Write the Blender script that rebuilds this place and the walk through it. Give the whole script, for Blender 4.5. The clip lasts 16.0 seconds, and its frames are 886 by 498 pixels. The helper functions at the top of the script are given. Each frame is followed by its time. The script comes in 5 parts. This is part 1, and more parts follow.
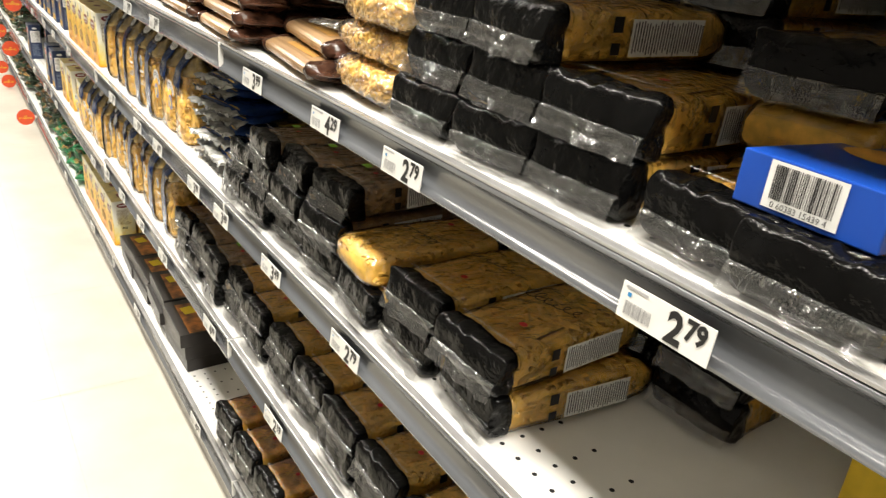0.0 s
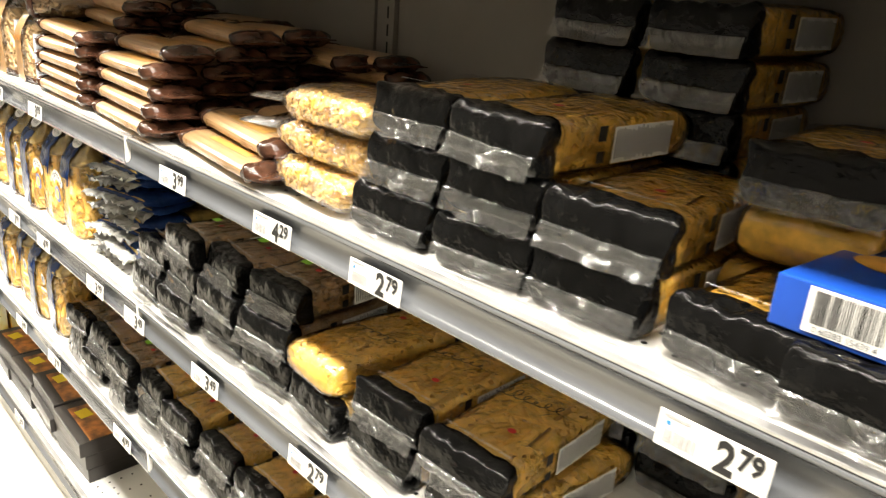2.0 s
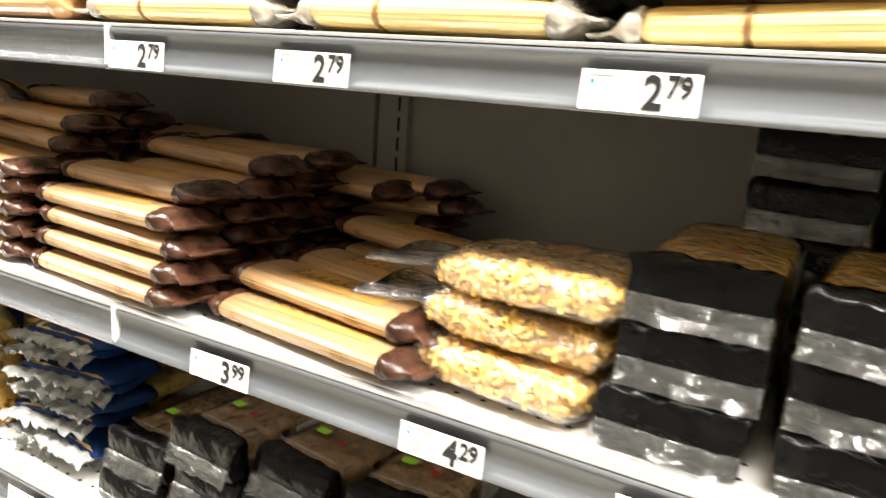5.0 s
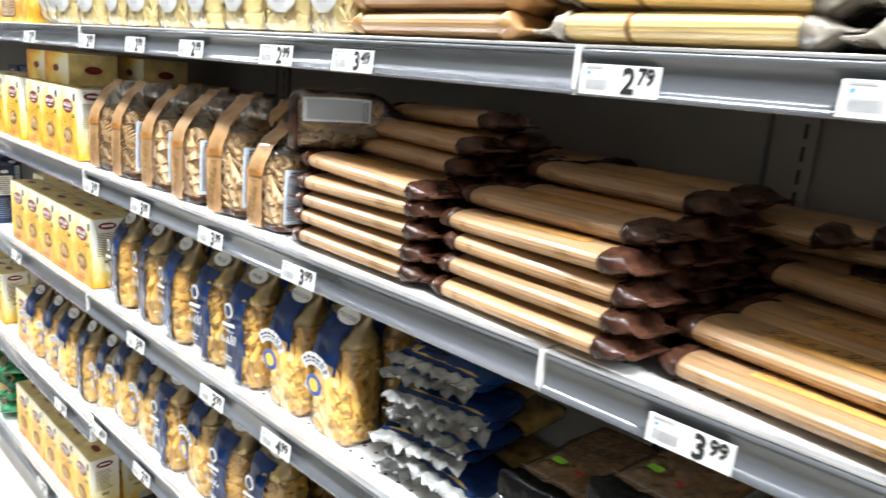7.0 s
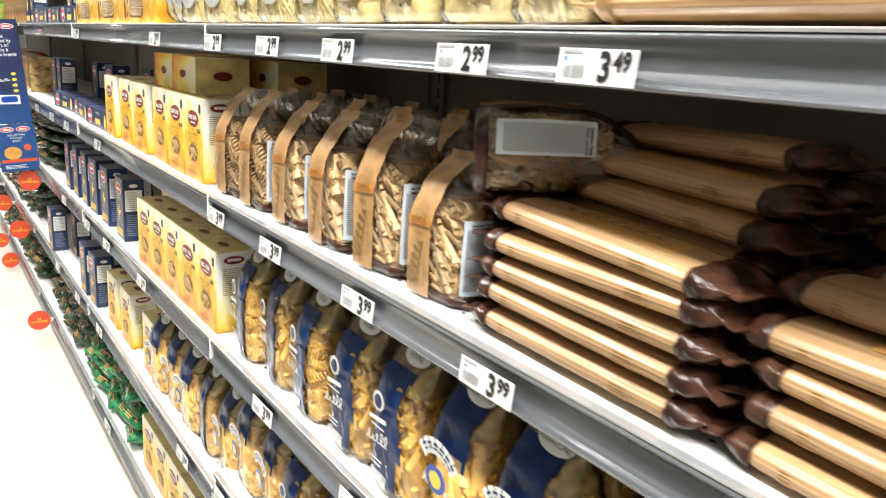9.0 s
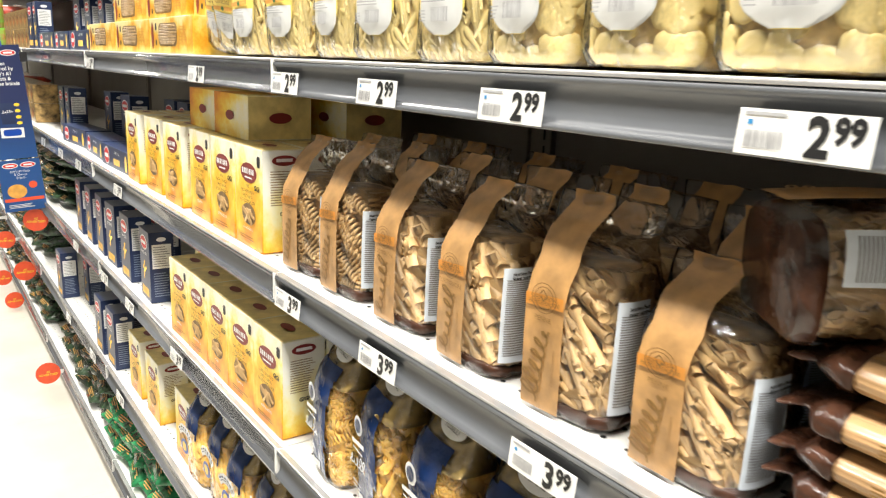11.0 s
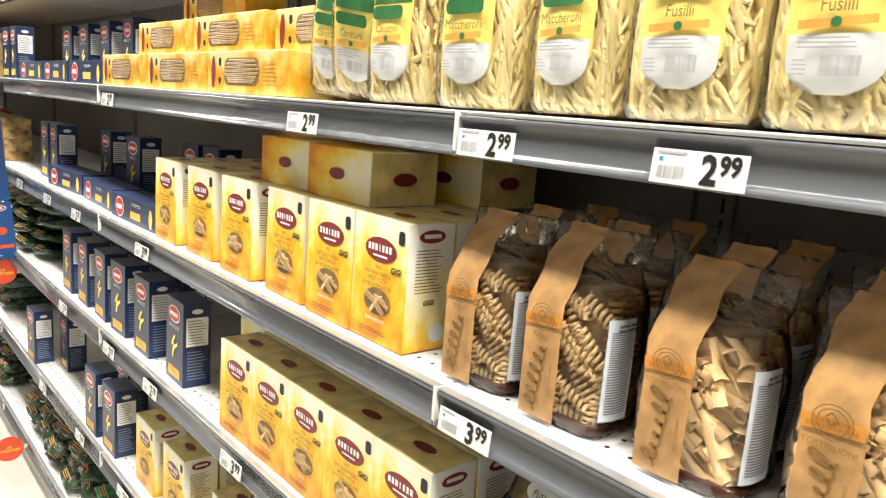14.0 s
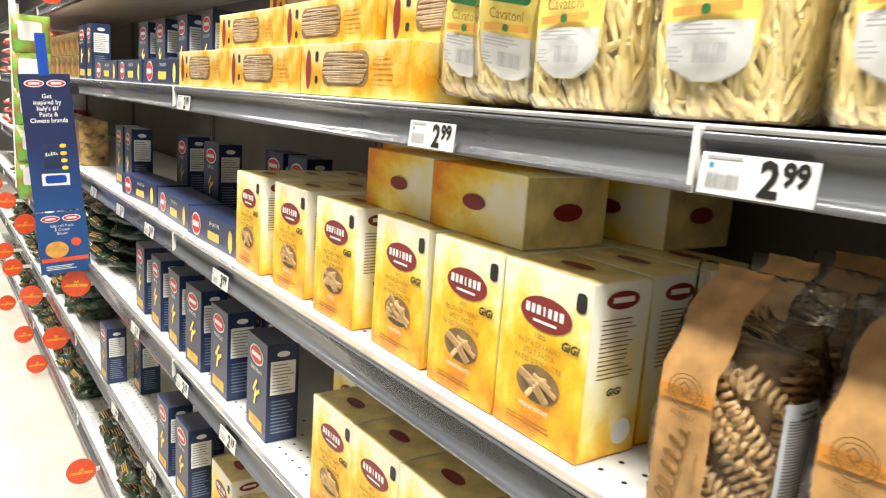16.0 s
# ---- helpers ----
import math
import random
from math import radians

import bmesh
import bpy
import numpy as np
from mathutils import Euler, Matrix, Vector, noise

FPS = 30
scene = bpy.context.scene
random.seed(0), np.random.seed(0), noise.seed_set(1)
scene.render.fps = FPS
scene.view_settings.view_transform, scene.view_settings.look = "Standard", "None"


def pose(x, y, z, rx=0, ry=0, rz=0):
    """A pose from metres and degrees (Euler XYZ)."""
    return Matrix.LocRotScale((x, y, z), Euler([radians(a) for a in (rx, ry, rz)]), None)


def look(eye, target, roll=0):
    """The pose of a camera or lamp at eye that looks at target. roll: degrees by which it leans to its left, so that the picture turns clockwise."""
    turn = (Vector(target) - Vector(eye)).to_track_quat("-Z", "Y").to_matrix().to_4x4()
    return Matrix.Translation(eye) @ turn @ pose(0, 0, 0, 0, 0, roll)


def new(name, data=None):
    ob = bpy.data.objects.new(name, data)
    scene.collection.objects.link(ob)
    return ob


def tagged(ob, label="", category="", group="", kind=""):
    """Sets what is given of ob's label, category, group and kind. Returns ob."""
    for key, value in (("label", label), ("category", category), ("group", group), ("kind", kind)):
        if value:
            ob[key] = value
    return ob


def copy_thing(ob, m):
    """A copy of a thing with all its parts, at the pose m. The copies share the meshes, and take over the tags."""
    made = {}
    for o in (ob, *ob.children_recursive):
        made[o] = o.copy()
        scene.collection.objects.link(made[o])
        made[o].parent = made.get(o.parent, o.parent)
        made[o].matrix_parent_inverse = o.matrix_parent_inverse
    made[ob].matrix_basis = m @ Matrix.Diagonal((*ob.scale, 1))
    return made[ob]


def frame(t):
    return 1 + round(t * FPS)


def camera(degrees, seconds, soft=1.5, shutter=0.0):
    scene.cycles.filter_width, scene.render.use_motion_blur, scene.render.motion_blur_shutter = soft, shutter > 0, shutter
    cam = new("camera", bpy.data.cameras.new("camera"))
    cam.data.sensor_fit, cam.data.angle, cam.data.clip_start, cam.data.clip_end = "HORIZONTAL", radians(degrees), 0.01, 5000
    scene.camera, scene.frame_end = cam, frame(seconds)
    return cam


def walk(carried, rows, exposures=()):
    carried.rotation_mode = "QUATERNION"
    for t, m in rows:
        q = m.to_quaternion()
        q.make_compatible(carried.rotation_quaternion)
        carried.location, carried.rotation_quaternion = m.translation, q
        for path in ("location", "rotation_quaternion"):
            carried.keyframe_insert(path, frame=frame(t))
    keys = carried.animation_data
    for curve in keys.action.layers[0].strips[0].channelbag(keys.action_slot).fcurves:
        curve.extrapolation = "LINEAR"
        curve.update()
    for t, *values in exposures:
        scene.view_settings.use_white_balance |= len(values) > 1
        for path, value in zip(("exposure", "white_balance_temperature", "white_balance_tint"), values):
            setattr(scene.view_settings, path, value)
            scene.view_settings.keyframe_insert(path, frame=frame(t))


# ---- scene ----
cam = camera(62.0, 16.0, 1.2, 0.5)
PATH = [
    (0, (-0.377, -1.208, 1.208), (0.68, 0.298, 0.423), 5.5),
    (0.5, (-0.377, -1.212, 1.21), (0.721, 0.26, 0.418), 6.0),
    (1, (-0.377, -1.208, 1.212), (0.74, 0.252, 0.424), 5.9),
    (1.5, (-0.394, -1.165, 1.228), (0.861, 0.227, 0.532), 5.8),
    (2, (-0.424, -1.1, 1.253), (0.912, 0.234, 0.593), 4.3),
    (2.5, (-0.458, -1.044, 1.255), (0.928, 0.239, 0.598), 4.3),
    (3, (-0.488, -0.999, 1.249), (1.002, 0.181, 0.629), 5.7),
    (5.5, (-0.490, -0.580, 1.284), (1.213, 0.384, 0.875), 3.7),
    (6, (-0.524, -0.504, 1.288), (1.1, 0.608, 0.932), 3.2),
    (6.5, (-0.571, -0.456, 1.281), (0.947, 0.799, 0.935), 3.8),
    (7, (-0.574, -0.4, 1.271), (0.826, 0.953, 0.815), 4.9),
    (7.5, (-0.516, -0.299, 1.278), (0.81, 1.116, 0.789), 3.5),
    (8, (-0.467, -0.205, 1.281), (0.747, 1.322, 0.843), 3.9),
    (8.5, (-0.433, -0.154, 1.276), (0.728, 1.402, 0.796), 3.8),
    (9, (-0.425, -0.067, 1.278), (0.722, 1.493, 0.779), 3.8),
    (9.5, (-0.464, 0.045, 1.311), (0.741, 1.576, 0.862), 2.0),
    (12, (-0.373, 0.427, 1.304), (0.748, 2.009, 0.814), 3.0),
    (12.5, (-0.417, 0.52, 1.319), (0.758, 2.084, 0.902), 2.1),
    (13, (-0.458, 0.589, 1.315), (0.772, 2.115, 0.915), 3.0),
    (13.5, (-0.489, 0.633, 1.31), (0.774, 2.132, 0.914), 3.5),
    (14, (-0.503, 0.656, 1.305), (0.79, 2.139, 0.945), 4.5),
    (14.5, (-0.513, 0.684, 1.31), (0.739, 2.201, 0.95), 4.5),
    (15, (-0.487, 0.761, 1.306), (0.72, 2.302, 0.897), 4.2),
    (15.5, (-0.443, 0.849, 1.314), (0.73, 2.427, 0.948), 4.1),
    (16, (-0.421, 0.919, 1.309), (0.728, 2.511, 0.928), 4.2),
]
walk(cam, [(t, look(eye, target, roll)) for t, eye, target, roll in PATH],
     exposures=[(0, -0.16, 6850, 10), (1.2, 0.12, 6900, 10), (2.5, 0.95, 7050, 10), (3.2, 1.02, 7100, 10), (5.5, 0.64, 6400, 10), (7, 0.24, 5750, 10), (9, 0.04, 6250, 10), (12, -0.03, 6600, 10), (16, -0.08, 6600, 10)])

# ---- light: rows of ceiling tubes over the aisle ----
world = bpy.data.worlds.new("world")
scene.world = world
world.use_nodes = True
world.node_tree.nodes["Background"].inputs[0].default_value = (0.9, 0.95, 1.0, 1)
world.node_tree.nodes["Background"].inputs[1].default_value = 0.05
LAMP_Z, LAMP_X, LAMP_W = 3.05, -0.57, 47.0
LAMPS = [-4.6 + 1.22 * i for i in range(13)]
for ly in LAMPS:
    lamp = bpy.data.lights.new("tube_light", "AREA")
    lamp.shape, lamp.size, lamp.size_y, lamp.energy = "RECTANGLE", 0.30, 0.55, LAMP_W
    lamp.color = (1.0, 0.975, 0.915)
    new("tube_light", lamp).matrix_world = pose(LAMP_X, ly, LAMP_Z - 0.075)


# ---- materials ----
def mat(name, colour, rough=0.5, metal=0.0, vary=0.12, scale=40.0, bump=0.0, bscale=120.0, island=0.0, coat=0.0,
        stretch=(1, 1, 1), dark=None, obj_random=0.0, spec=0.5):
    m = bpy.data.materials.new(name)
    m.use_nodes = True
    nt = m.node_tree
    n, l = nt.nodes, nt.links
    b = n["Principled BSDF"]
    b.inputs["Roughness"].default_value = rough
    b.inputs["Metallic"].default_value = metal
    b.inputs["Specular IOR Level"].default_value = spec
    b.inputs["Coat Weight"].default_value = coat
    b.inputs["Coat Roughness"].default_value = 0.08
    co = n.new("ShaderNodeTexCoord")
    mp = n.new("ShaderNodeMapping")
    mp.inputs["Scale"].default_value = stretch
    l.new(co.outputs["Object"], mp.inputs[0])
    t1 = n.new("ShaderNodeTexNoise")
    t1.inputs["Scale"].default_value = scale
    t1.inputs["Detail"].default_value = 6
    l.new(mp.outputs[0], t1.inputs["Vector"])
    rp = n.new("ShaderNodeValToRGB")
    lo = dark or tuple(c * (1 - 2.2 * vary) for c in colour)
    hi = tuple(min(1, c * (1 + vary)) for c in colour)
    rp.color_ramp.elements[0].position, rp.color_ramp.elements[1].position = 0.3, 0.68
    rp.color_ramp.elements[0].color, rp.color_ramp.elements[1].color = (*lo, 1), (*hi, 1)
    l.new(t1.outputs["Fac"], rp.inputs[0])
    out = rp.outputs[0]
    for amount, node, sock in ((island, "ShaderNodeNewGeometry", "Random Per Island"), (obj_random, "ShaderNodeObjectInfo", "Random")):
        if amount:
            g = n.new(node)
            mr = n.new("ShaderNodeMapRange")
            mr.inputs[3].default_value, mr.inputs[4].default_value = 1 - amount, 1 + amount * 0.5
            l.new(g.outputs[sock], mr.inputs[0])
            hs = n.new("ShaderNodeHueSaturation")
            l.new(mr.outputs[0], hs.inputs["Value"])
            l.new(out, hs.inputs["Color"])
            out = hs.outputs[0]
    l.new(out, b.inputs["Base Color"])
    if bump:
        t2 = n.new("ShaderNodeTexNoise")
        t2.inputs["Scale"].default_value = bscale
        t2.inputs["Detail"].default_value = 4
        l.new(mp.outputs[0], t2.inputs["Vector"])
        bp = n.new("ShaderNodeBump")
        bp.inputs["Strength"].default_value = bump
        bp.inputs["Distance"].default_value = 0.004
        l.new(t2.outputs["Fac"], bp.inputs["Height"])
        l.new(bp.outputs[0], b.inputs["Normal"])
    return m


def film(name, tint=(1, 1, 1), gloss=0.1, rough=0.13, haze=0.0, bscale=38.0, bstr=0.9):
    """Clear plastic film: see-through, with creased gloss on top."""
    m = bpy.data.materials.new(name)
    m.use_nodes = True
    nt = m.node_tree
    n, l = nt.nodes, nt.links
    n.remove(n["Principled BSDF"])
    tr, gl, mx, df, mh = (n.new("ShaderNode" + k) for k in ("BsdfTransparent", "BsdfGlossy", "MixShader", "BsdfDiffuse", "MixShader"))
    tr.inputs[0].default_value = (*tint, 1)
    gl.inputs["Roughness"].default_value = rough
    df.inputs[0].default_value = (0.8, 0.8, 0.78, 1)
    co, t, bp = n.new("ShaderNodeTexCoord"), n.new("ShaderNodeTexNoise"), n.new("ShaderNodeBump")
    t.inputs["Scale"].default_value, t.inputs["Detail"].default_value, t.inputs["Distortion"].default_value = bscale, 3, 1.2
    bp.inputs["Strength"].default_value, bp.inputs["Distance"].default_value = bstr, 0.01
    l.new(co.outputs["Object"], t.inputs["Vector"])
    l.new(t.outputs["Fac"], bp.inputs["Height"])
    l.new(bp.outputs[0], gl.inputs["Normal"])
    fr, ad = n.new("ShaderNodeFresnel"), n.new("ShaderNodeMath")
    fr.inputs["IOR"].default_value = 1.35
    ad.operation = "ADD"
    ad.inputs[1].default_value = gloss
    l.new(bp.outputs[0], fr.inputs["Normal"])
    l.new(fr.outputs[0], ad.inputs[0])
    mh.inputs[0].default_value = haze
    l.new(tr.outputs[0], mh.inputs[1])
    l.new(df.outputs[0], mh.inputs[2])
    l.new(ad.outputs[0], mx.inputs[0])
    l.new(mh.outputs[0], mx.inputs[1])
    l.new(gl.outputs[0], mx.inputs[2])
    l.new(mx.outputs[0], n["Material Output"].inputs[0])
    return m


def printed(name, stops, scale=24.0, amount=1.7, rough=0.35, axis=2, bump=0.0, length=0.16):
    """Printed carton: a colour run along one local axis, broken up by cloudy ink."""
    m = bpy.data.materials.new(name)
    m.use_nodes = True
    nt = m.node_tree
    n, l = nt.nodes, nt.links
    b = n["Principled BSDF"]
    b.inputs["Roughness"].default_value = rough
    co, sp, t = n.new("ShaderNodeTexCoord"), n.new("ShaderNodeSeparateXYZ"), n.new("ShaderNodeTexNoise")
    l.new(co.outputs["Object"], sp.inputs[0])
    mp = n.new("ShaderNodeMapping")
    mp.inputs["Scale"].default_value = (1, 1, 0.75)
    l.new(co.outputs["Object"], mp.inputs[0])
    l.new(mp.outputs[0], t.inputs["Vector"])
    t.inputs["Scale"].default_value, t.inputs["Detail"].default_value, t.inputs["Roughness"].default_value = scale, 8, 0.62
    dv = n.new("ShaderNodeMath")
    dv.operation = "DIVIDE"
    dv.inputs[1].default_value = length
    l.new(sp.outputs[axis], dv.inputs[0])
    ml = n.new("ShaderNodeMath")
    ml.operation = "MULTIPLY_ADD"
    ml.inputs[1].default_value = amount
    l.new(t.outputs["Fac"], ml.inputs[0])
    sb = n.new("ShaderNodeMath")
    sb.operation = "SUBTRACT"
    sb.inputs[1].default_value = amount * 0.5
    l.new(dv.outputs[0], sb.inputs[0])
    l.new(sb.outputs[0], ml.inputs[2])
    rp = n.new("ShaderNodeValToRGB")
    rp.color_ramp.elements[0].position, rp.color_ramp.elements[0].color = stops[0][0], (*stops[0][1], 1)
    rp.color_ramp.elements[1].position, rp.color_ramp.elements[1].color = stops[-1][0], (*stops[-1][1], 1)
    for p, c in stops[1:-1]:
        e = rp.color_ramp.elements.new(p)
        e.color = (*c, 1)
    l.new(ml.outputs[0], rp.inputs[0])
    l.new(rp.outputs[0], b.inputs["Base Color"])
    return m


WHITE_PAINT = mat("white_shelf_paint", (0.80, 0.79, 0.76), 0.35, vary=0.03, scale=9)
RAIL = mat("grey_rail", (0.125, 0.132, 0.145), 0.2, vary=0.12, scale=14, stretch=(1, 0.2, 1), bump=0.02, bscale=9, coat=0.5)
LIP = mat("bright_lip", (0.55, 0.55, 0.55), 0.25, metal=0.6, vary=0.08, scale=20)
BACK = mat("back_panel", (0.24, 0.222, 0.194), 0.6, vary=0.05, scale=6)
SLOT = mat("slot_dark", (0.01, 0.01, 0.01), 0.8)
CARD = mat("tag_card", (0.82, 0.82, 0.80), 0.3, vary=0.02, coat=0.4)
INK = mat("black_ink", (0.012, 0.012, 0.013), 0.45)
INK_SOFT = mat("faded_ink", (0.22, 0.22, 0.23), 0.5)
PRINT_GREY = mat("pale_grey_print", (0.20, 0.25, 0.34), 0.5)
INK_FAINT = mat("faint_ink", (0.38, 0.38, 0.39), 0.5)
INK_BLUE = mat("blue_ink", (0.03, 0.25, 0.55), 0.4)
BLACKFILM = mat("black_film", (0.004, 0.004, 0.004), 0.13, vary=0.3, bump=0.75, bscale=75, spec=0.16)
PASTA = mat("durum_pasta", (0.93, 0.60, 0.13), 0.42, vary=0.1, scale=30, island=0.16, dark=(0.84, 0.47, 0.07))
# Filler under the pieces: pasta colour deepened for shade in the gaps.
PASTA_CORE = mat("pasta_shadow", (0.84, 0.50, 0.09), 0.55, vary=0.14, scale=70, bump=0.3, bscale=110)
ELBOW = mat("elbow_pasta", (0.74, 0.46, 0.10), 0.45, vary=0.12, scale=30, island=0.2)
WHOLE = mat("wholewheat_pasta", (0.46, 0.27, 0.12), 0.55, vary=0.12, scale=40, island=0.3)
WHOLE_CORE = mat("wholewheat_core", (0.40, 0.25, 0.12), 0.6, vary=0.4, scale=70, bump=0.3, bscale=110)
# Filler core: spelt colour cut to two thirds as shade between pieces.
TAN_SHADE_CORE = mat("spelt_shade_core", (0.40, 0.25, 0.11), 0.6, vary=0.25, scale=70, bump=0.2, bscale=110)
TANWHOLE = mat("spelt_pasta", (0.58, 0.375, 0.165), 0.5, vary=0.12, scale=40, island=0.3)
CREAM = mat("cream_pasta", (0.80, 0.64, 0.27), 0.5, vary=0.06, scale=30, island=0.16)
# Filler core: cream darkened so the gaps between pieces look shaded.
CREAM_SHADE_CORE = mat("cream_shade_core", (0.62, 0.44, 0.16), 0.6, vary=0.3, scale=60, bump=0.3, bscale=100)
STRAND_B = mat("brown_spaghetti", (0.44, 0.265, 0.125), 0.38, vary=0.12, scale=260, stretch=(1, 0.03, 1), coat=0.25, obj_random=0.22, bump=0.35, bscale=170)
STRAND_Y = mat("yellow_spaghetti", (0.82, 0.60, 0.24), 0.38, vary=0.14, scale=260, stretch=(1, 0.03, 1), coat=0.5, obj_random=0.14, bump=0.35, bscale=170)
STRAND_P = mat("pale_brown_spaghetti", (0.48, 0.29, 0.13), 0.38, vary=0.14, scale=260, stretch=(1, 0.03, 1), coat=0.6)
BROWNWRAP = mat("brown_wrap", (0.062, 0.026, 0.015), 0.17, vary=0.35, bump=0.9, bscale=60, spec=0.3)
SLEEVE = mat("tan_sleeve", (0.64, 0.34, 0.09), 0.3, vary=0.1, scale=30, coat=0.5)
ORANGE_PRINT = mat("orange_print", (0.72, 0.36, 0.07), 0.4, vary=0.12, scale=40, coat=0.4)
KRAFT = mat("kraft_paper", (0.46, 0.25, 0.085), 0.5, vary=0.16, scale=45, coat=0.6, bump=0.25, bscale=24)
KRAFT_DK = mat("kraft_band", (0.62, 0.25, 0.035), 0.5)
FILM = film("clear_film", gloss=0.075, rough=0.10)
SEAL = film("ribbed_seal", gloss=0.11, rough=0.11, haze=0.035, bscale=26, bstr=1.0)
FILM_BAG = film("stiff_clear_film", gloss=0.045, rough=0.07, haze=0.0, bscale=22, bstr=0.8)
LABEL_WHITE = mat("silvery_label", (0.68, 0.69, 0.68), 0.35, vary=0.05, coat=0.3)
SPAGHETTI_DK = mat("boxed_spaghetti", (0.38, 0.25, 0.12), 0.45, vary=0.12, scale=60, obj_random=0.18)
# Dark brown backing that paints the shade behind pasta in carton windows.
WINDOW_SHADE = mat("window_gap_shade", (0.27, 0.17, 0.075), 0.5, vary=0.2)
FILM_HAZE = film("hazy_film", gloss=0.15, haze=0.03, rough=0.11, bscale=55)
PANEL = mat("white_panel", (0.78, 0.78, 0.76), 0.4, vary=0.03)
# White panel colour tinted bluish to carry the shade between the bags.
PANEL_SHADE = mat("shade_tinted_panel", (0.62, 0.68, 0.75), 0.4, vary=0.05)
CARTON = printed("orange_carton", [(0.0, (0.70, 0.23, 0.004)), (0.16, (0.80, 0.36, 0.006)), (0.34, (0.84, 0.47, 0.015)), (0.5, (0.86, 0.60, 0.06)), (0.68, (0.87, 0.74, 0.27)), (0.86, (0.86, 0.81, 0.58)), (1.0, (0.86, 0.83, 0.70))], amount=1.9, scale=20)
CARTON_SIDE = printed("pale_carton", [(0.0, (0.84, 0.42, 0.015)), (0.2, (0.88, 0.62, 0.10)), (0.45, (0.88, 0.80, 0.45)), (0.7, (0.86, 0.84, 0.72)), (1.0, (0.84, 0.84, 0.80))], amount=1.2)
CARTON_TOP = mat("cream_carton_top", (0.84, 0.66, 0.28), 0.35, vary=0.22, scale=22)
CARTON_WIN = printed("yellow_carton", [(0.0, (0.70, 0.52, 0.16)), (0.25, (0.66, 0.42, 0.05)), (0.5, (0.62, 0.26, 0.008)), (0.72, (0.68, 0.44, 0.06)), (1.0, (0.72, 0.60, 0.28))], scale=15, amount=3.2, length=0.066)
MAROON = mat("maroon_oval", (0.22, 0.022, 0.02), 0.4, vary=0.05)
INK_BROWN = mat("brown_ink", (0.25, 0.13, 0.03), 0.5)
NAVY = mat("navy_carton", (0.015, 0.030, 0.088), 0.33, vary=0.12, scale=12)
NAVY_BAG = mat("navy_film", (0.010, 0.029, 0.105), 0.15, vary=0.2, bump=0.6, bscale=55, spec=0.2)
RED = mat("red_oval", (0.62, 0.02, 0.02), 0.4, vary=0.05)
WHITE_INK = mat("white_ink", (0.8, 0.8, 0.8), 0.4, vary=0.02)
GOLD = mat("gold_film", (0.50, 0.35, 0.11), 0.2, metal=0.4, vary=0.3, bump=0.8, bscale=45, coat=0.4)
SILVER = mat("silver_film", (0.45, 0.45, 0.43), 0.24, metal=0.15, vary=0.25, bump=0.8, bscale=60, coat=0.5)
GREEN = mat("green_print", (0.03, 0.17, 0.05), 0.3, vary=0.2, coat=0.4)
GREENBAG = mat("green_bag", (0.02, 0.22, 0.08), 0.22, vary=0.5, scale=30, bump=0.7, bscale=50, coat=0.4)
LIME = mat("lime_print", (0.14, 0.40, 0.05), 0.3, vary=0.2, scale=34, coat=0.4, dark=(0.34, 0.13, 0.04))
PALEYELLOW = mat("pale_yellow_print", (0.88, 0.70, 0.17), 0.35, vary=0.1, coat=0.3)
YELLOW = mat("yellow_print", (0.88, 0.60, 0.04), 0.35, vary=0.06, coat=0.3)
GREENDOT = mat("green_sticker", (0.32, 0.75, 0.05), 0.4, vary=0.03)
YELLOWTAG = mat("yellow_sticker", (0.95, 0.72, 0.02), 0.4, vary=0.03)
TALKER = mat("orange_red_disc", (0.80, 0.09, 0.03), 0.4, vary=0.05)
BLUEBOX = mat("bright_blue_carton", (0.007, 0.065, 0.40), 0.3, vary=0.08, scale=14)
TAN = mat("tan_pack", (0.42, 0.27, 0.10), 0.3, vary=0.4, scale=45, bump=0.5, coat=0.4)
DARKGREEN = mat("dark_green_pack", (0.02, 0.045, 0.02), 0.22, vary=0.6, scale=40, bump=0.5, coat=0.4, dark=(0.006, 0.012, 0.006))
BLACKBOX = mat("black_carton", (0.018, 0.015, 0.014), 0.35, vary=0.2, scale=20)
PHOTO = mat("orange_photo", (0.55, 0.20, 0.04), 0.4, vary=0.4, scale=30, dark=(0.03, 0.012, 0.008))
RUST = mat("red_pack", (0.45, 0.05, 0.03), 0.3, vary=0.5, scale=40, bump=0.4, coat=0.3, dark=(0.12, 0.03, 0.02))
PLASTIC_BK = mat("black_plastic", (0.012, 0.012, 0.013), 0.35)
SIGNBLUE = printed("sign_blue", [(0.0, (0.012, 0.07, 0.24)), (0.35, (0.010, 0.020, 0.085)), (1.0, (0.009, 0.016, 0.07))], length=0.6, amount=0.1, rough=0.4)
CEIL = mat("ceiling_tile", (0.62, 0.62, 0.60), 0.8, vary=0.04, bump=0.2, bscale=200)
# Tone set for the bounce from the unseen opposite side of the aisle.
WALL = mat("closing_wall", (0.21, 0.20, 0.185), 0.7, vary=0.04, scale=3)
STEEL = mat("grey_steel", (0.40, 0.40, 0.39), 0.4, vary=0.06, scale=12)
TUBE = bpy.data.materials.new("tube_glow")
TUBE.use_nodes = True
TUBE.node_tree.nodes["Principled BSDF"].inputs["Emission Color"].default_value = (1, 0.97, 0.9, 1)
TUBE.node_tree.nodes["Principled BSDF"].inputs["Emission Strength"].default_value = 6


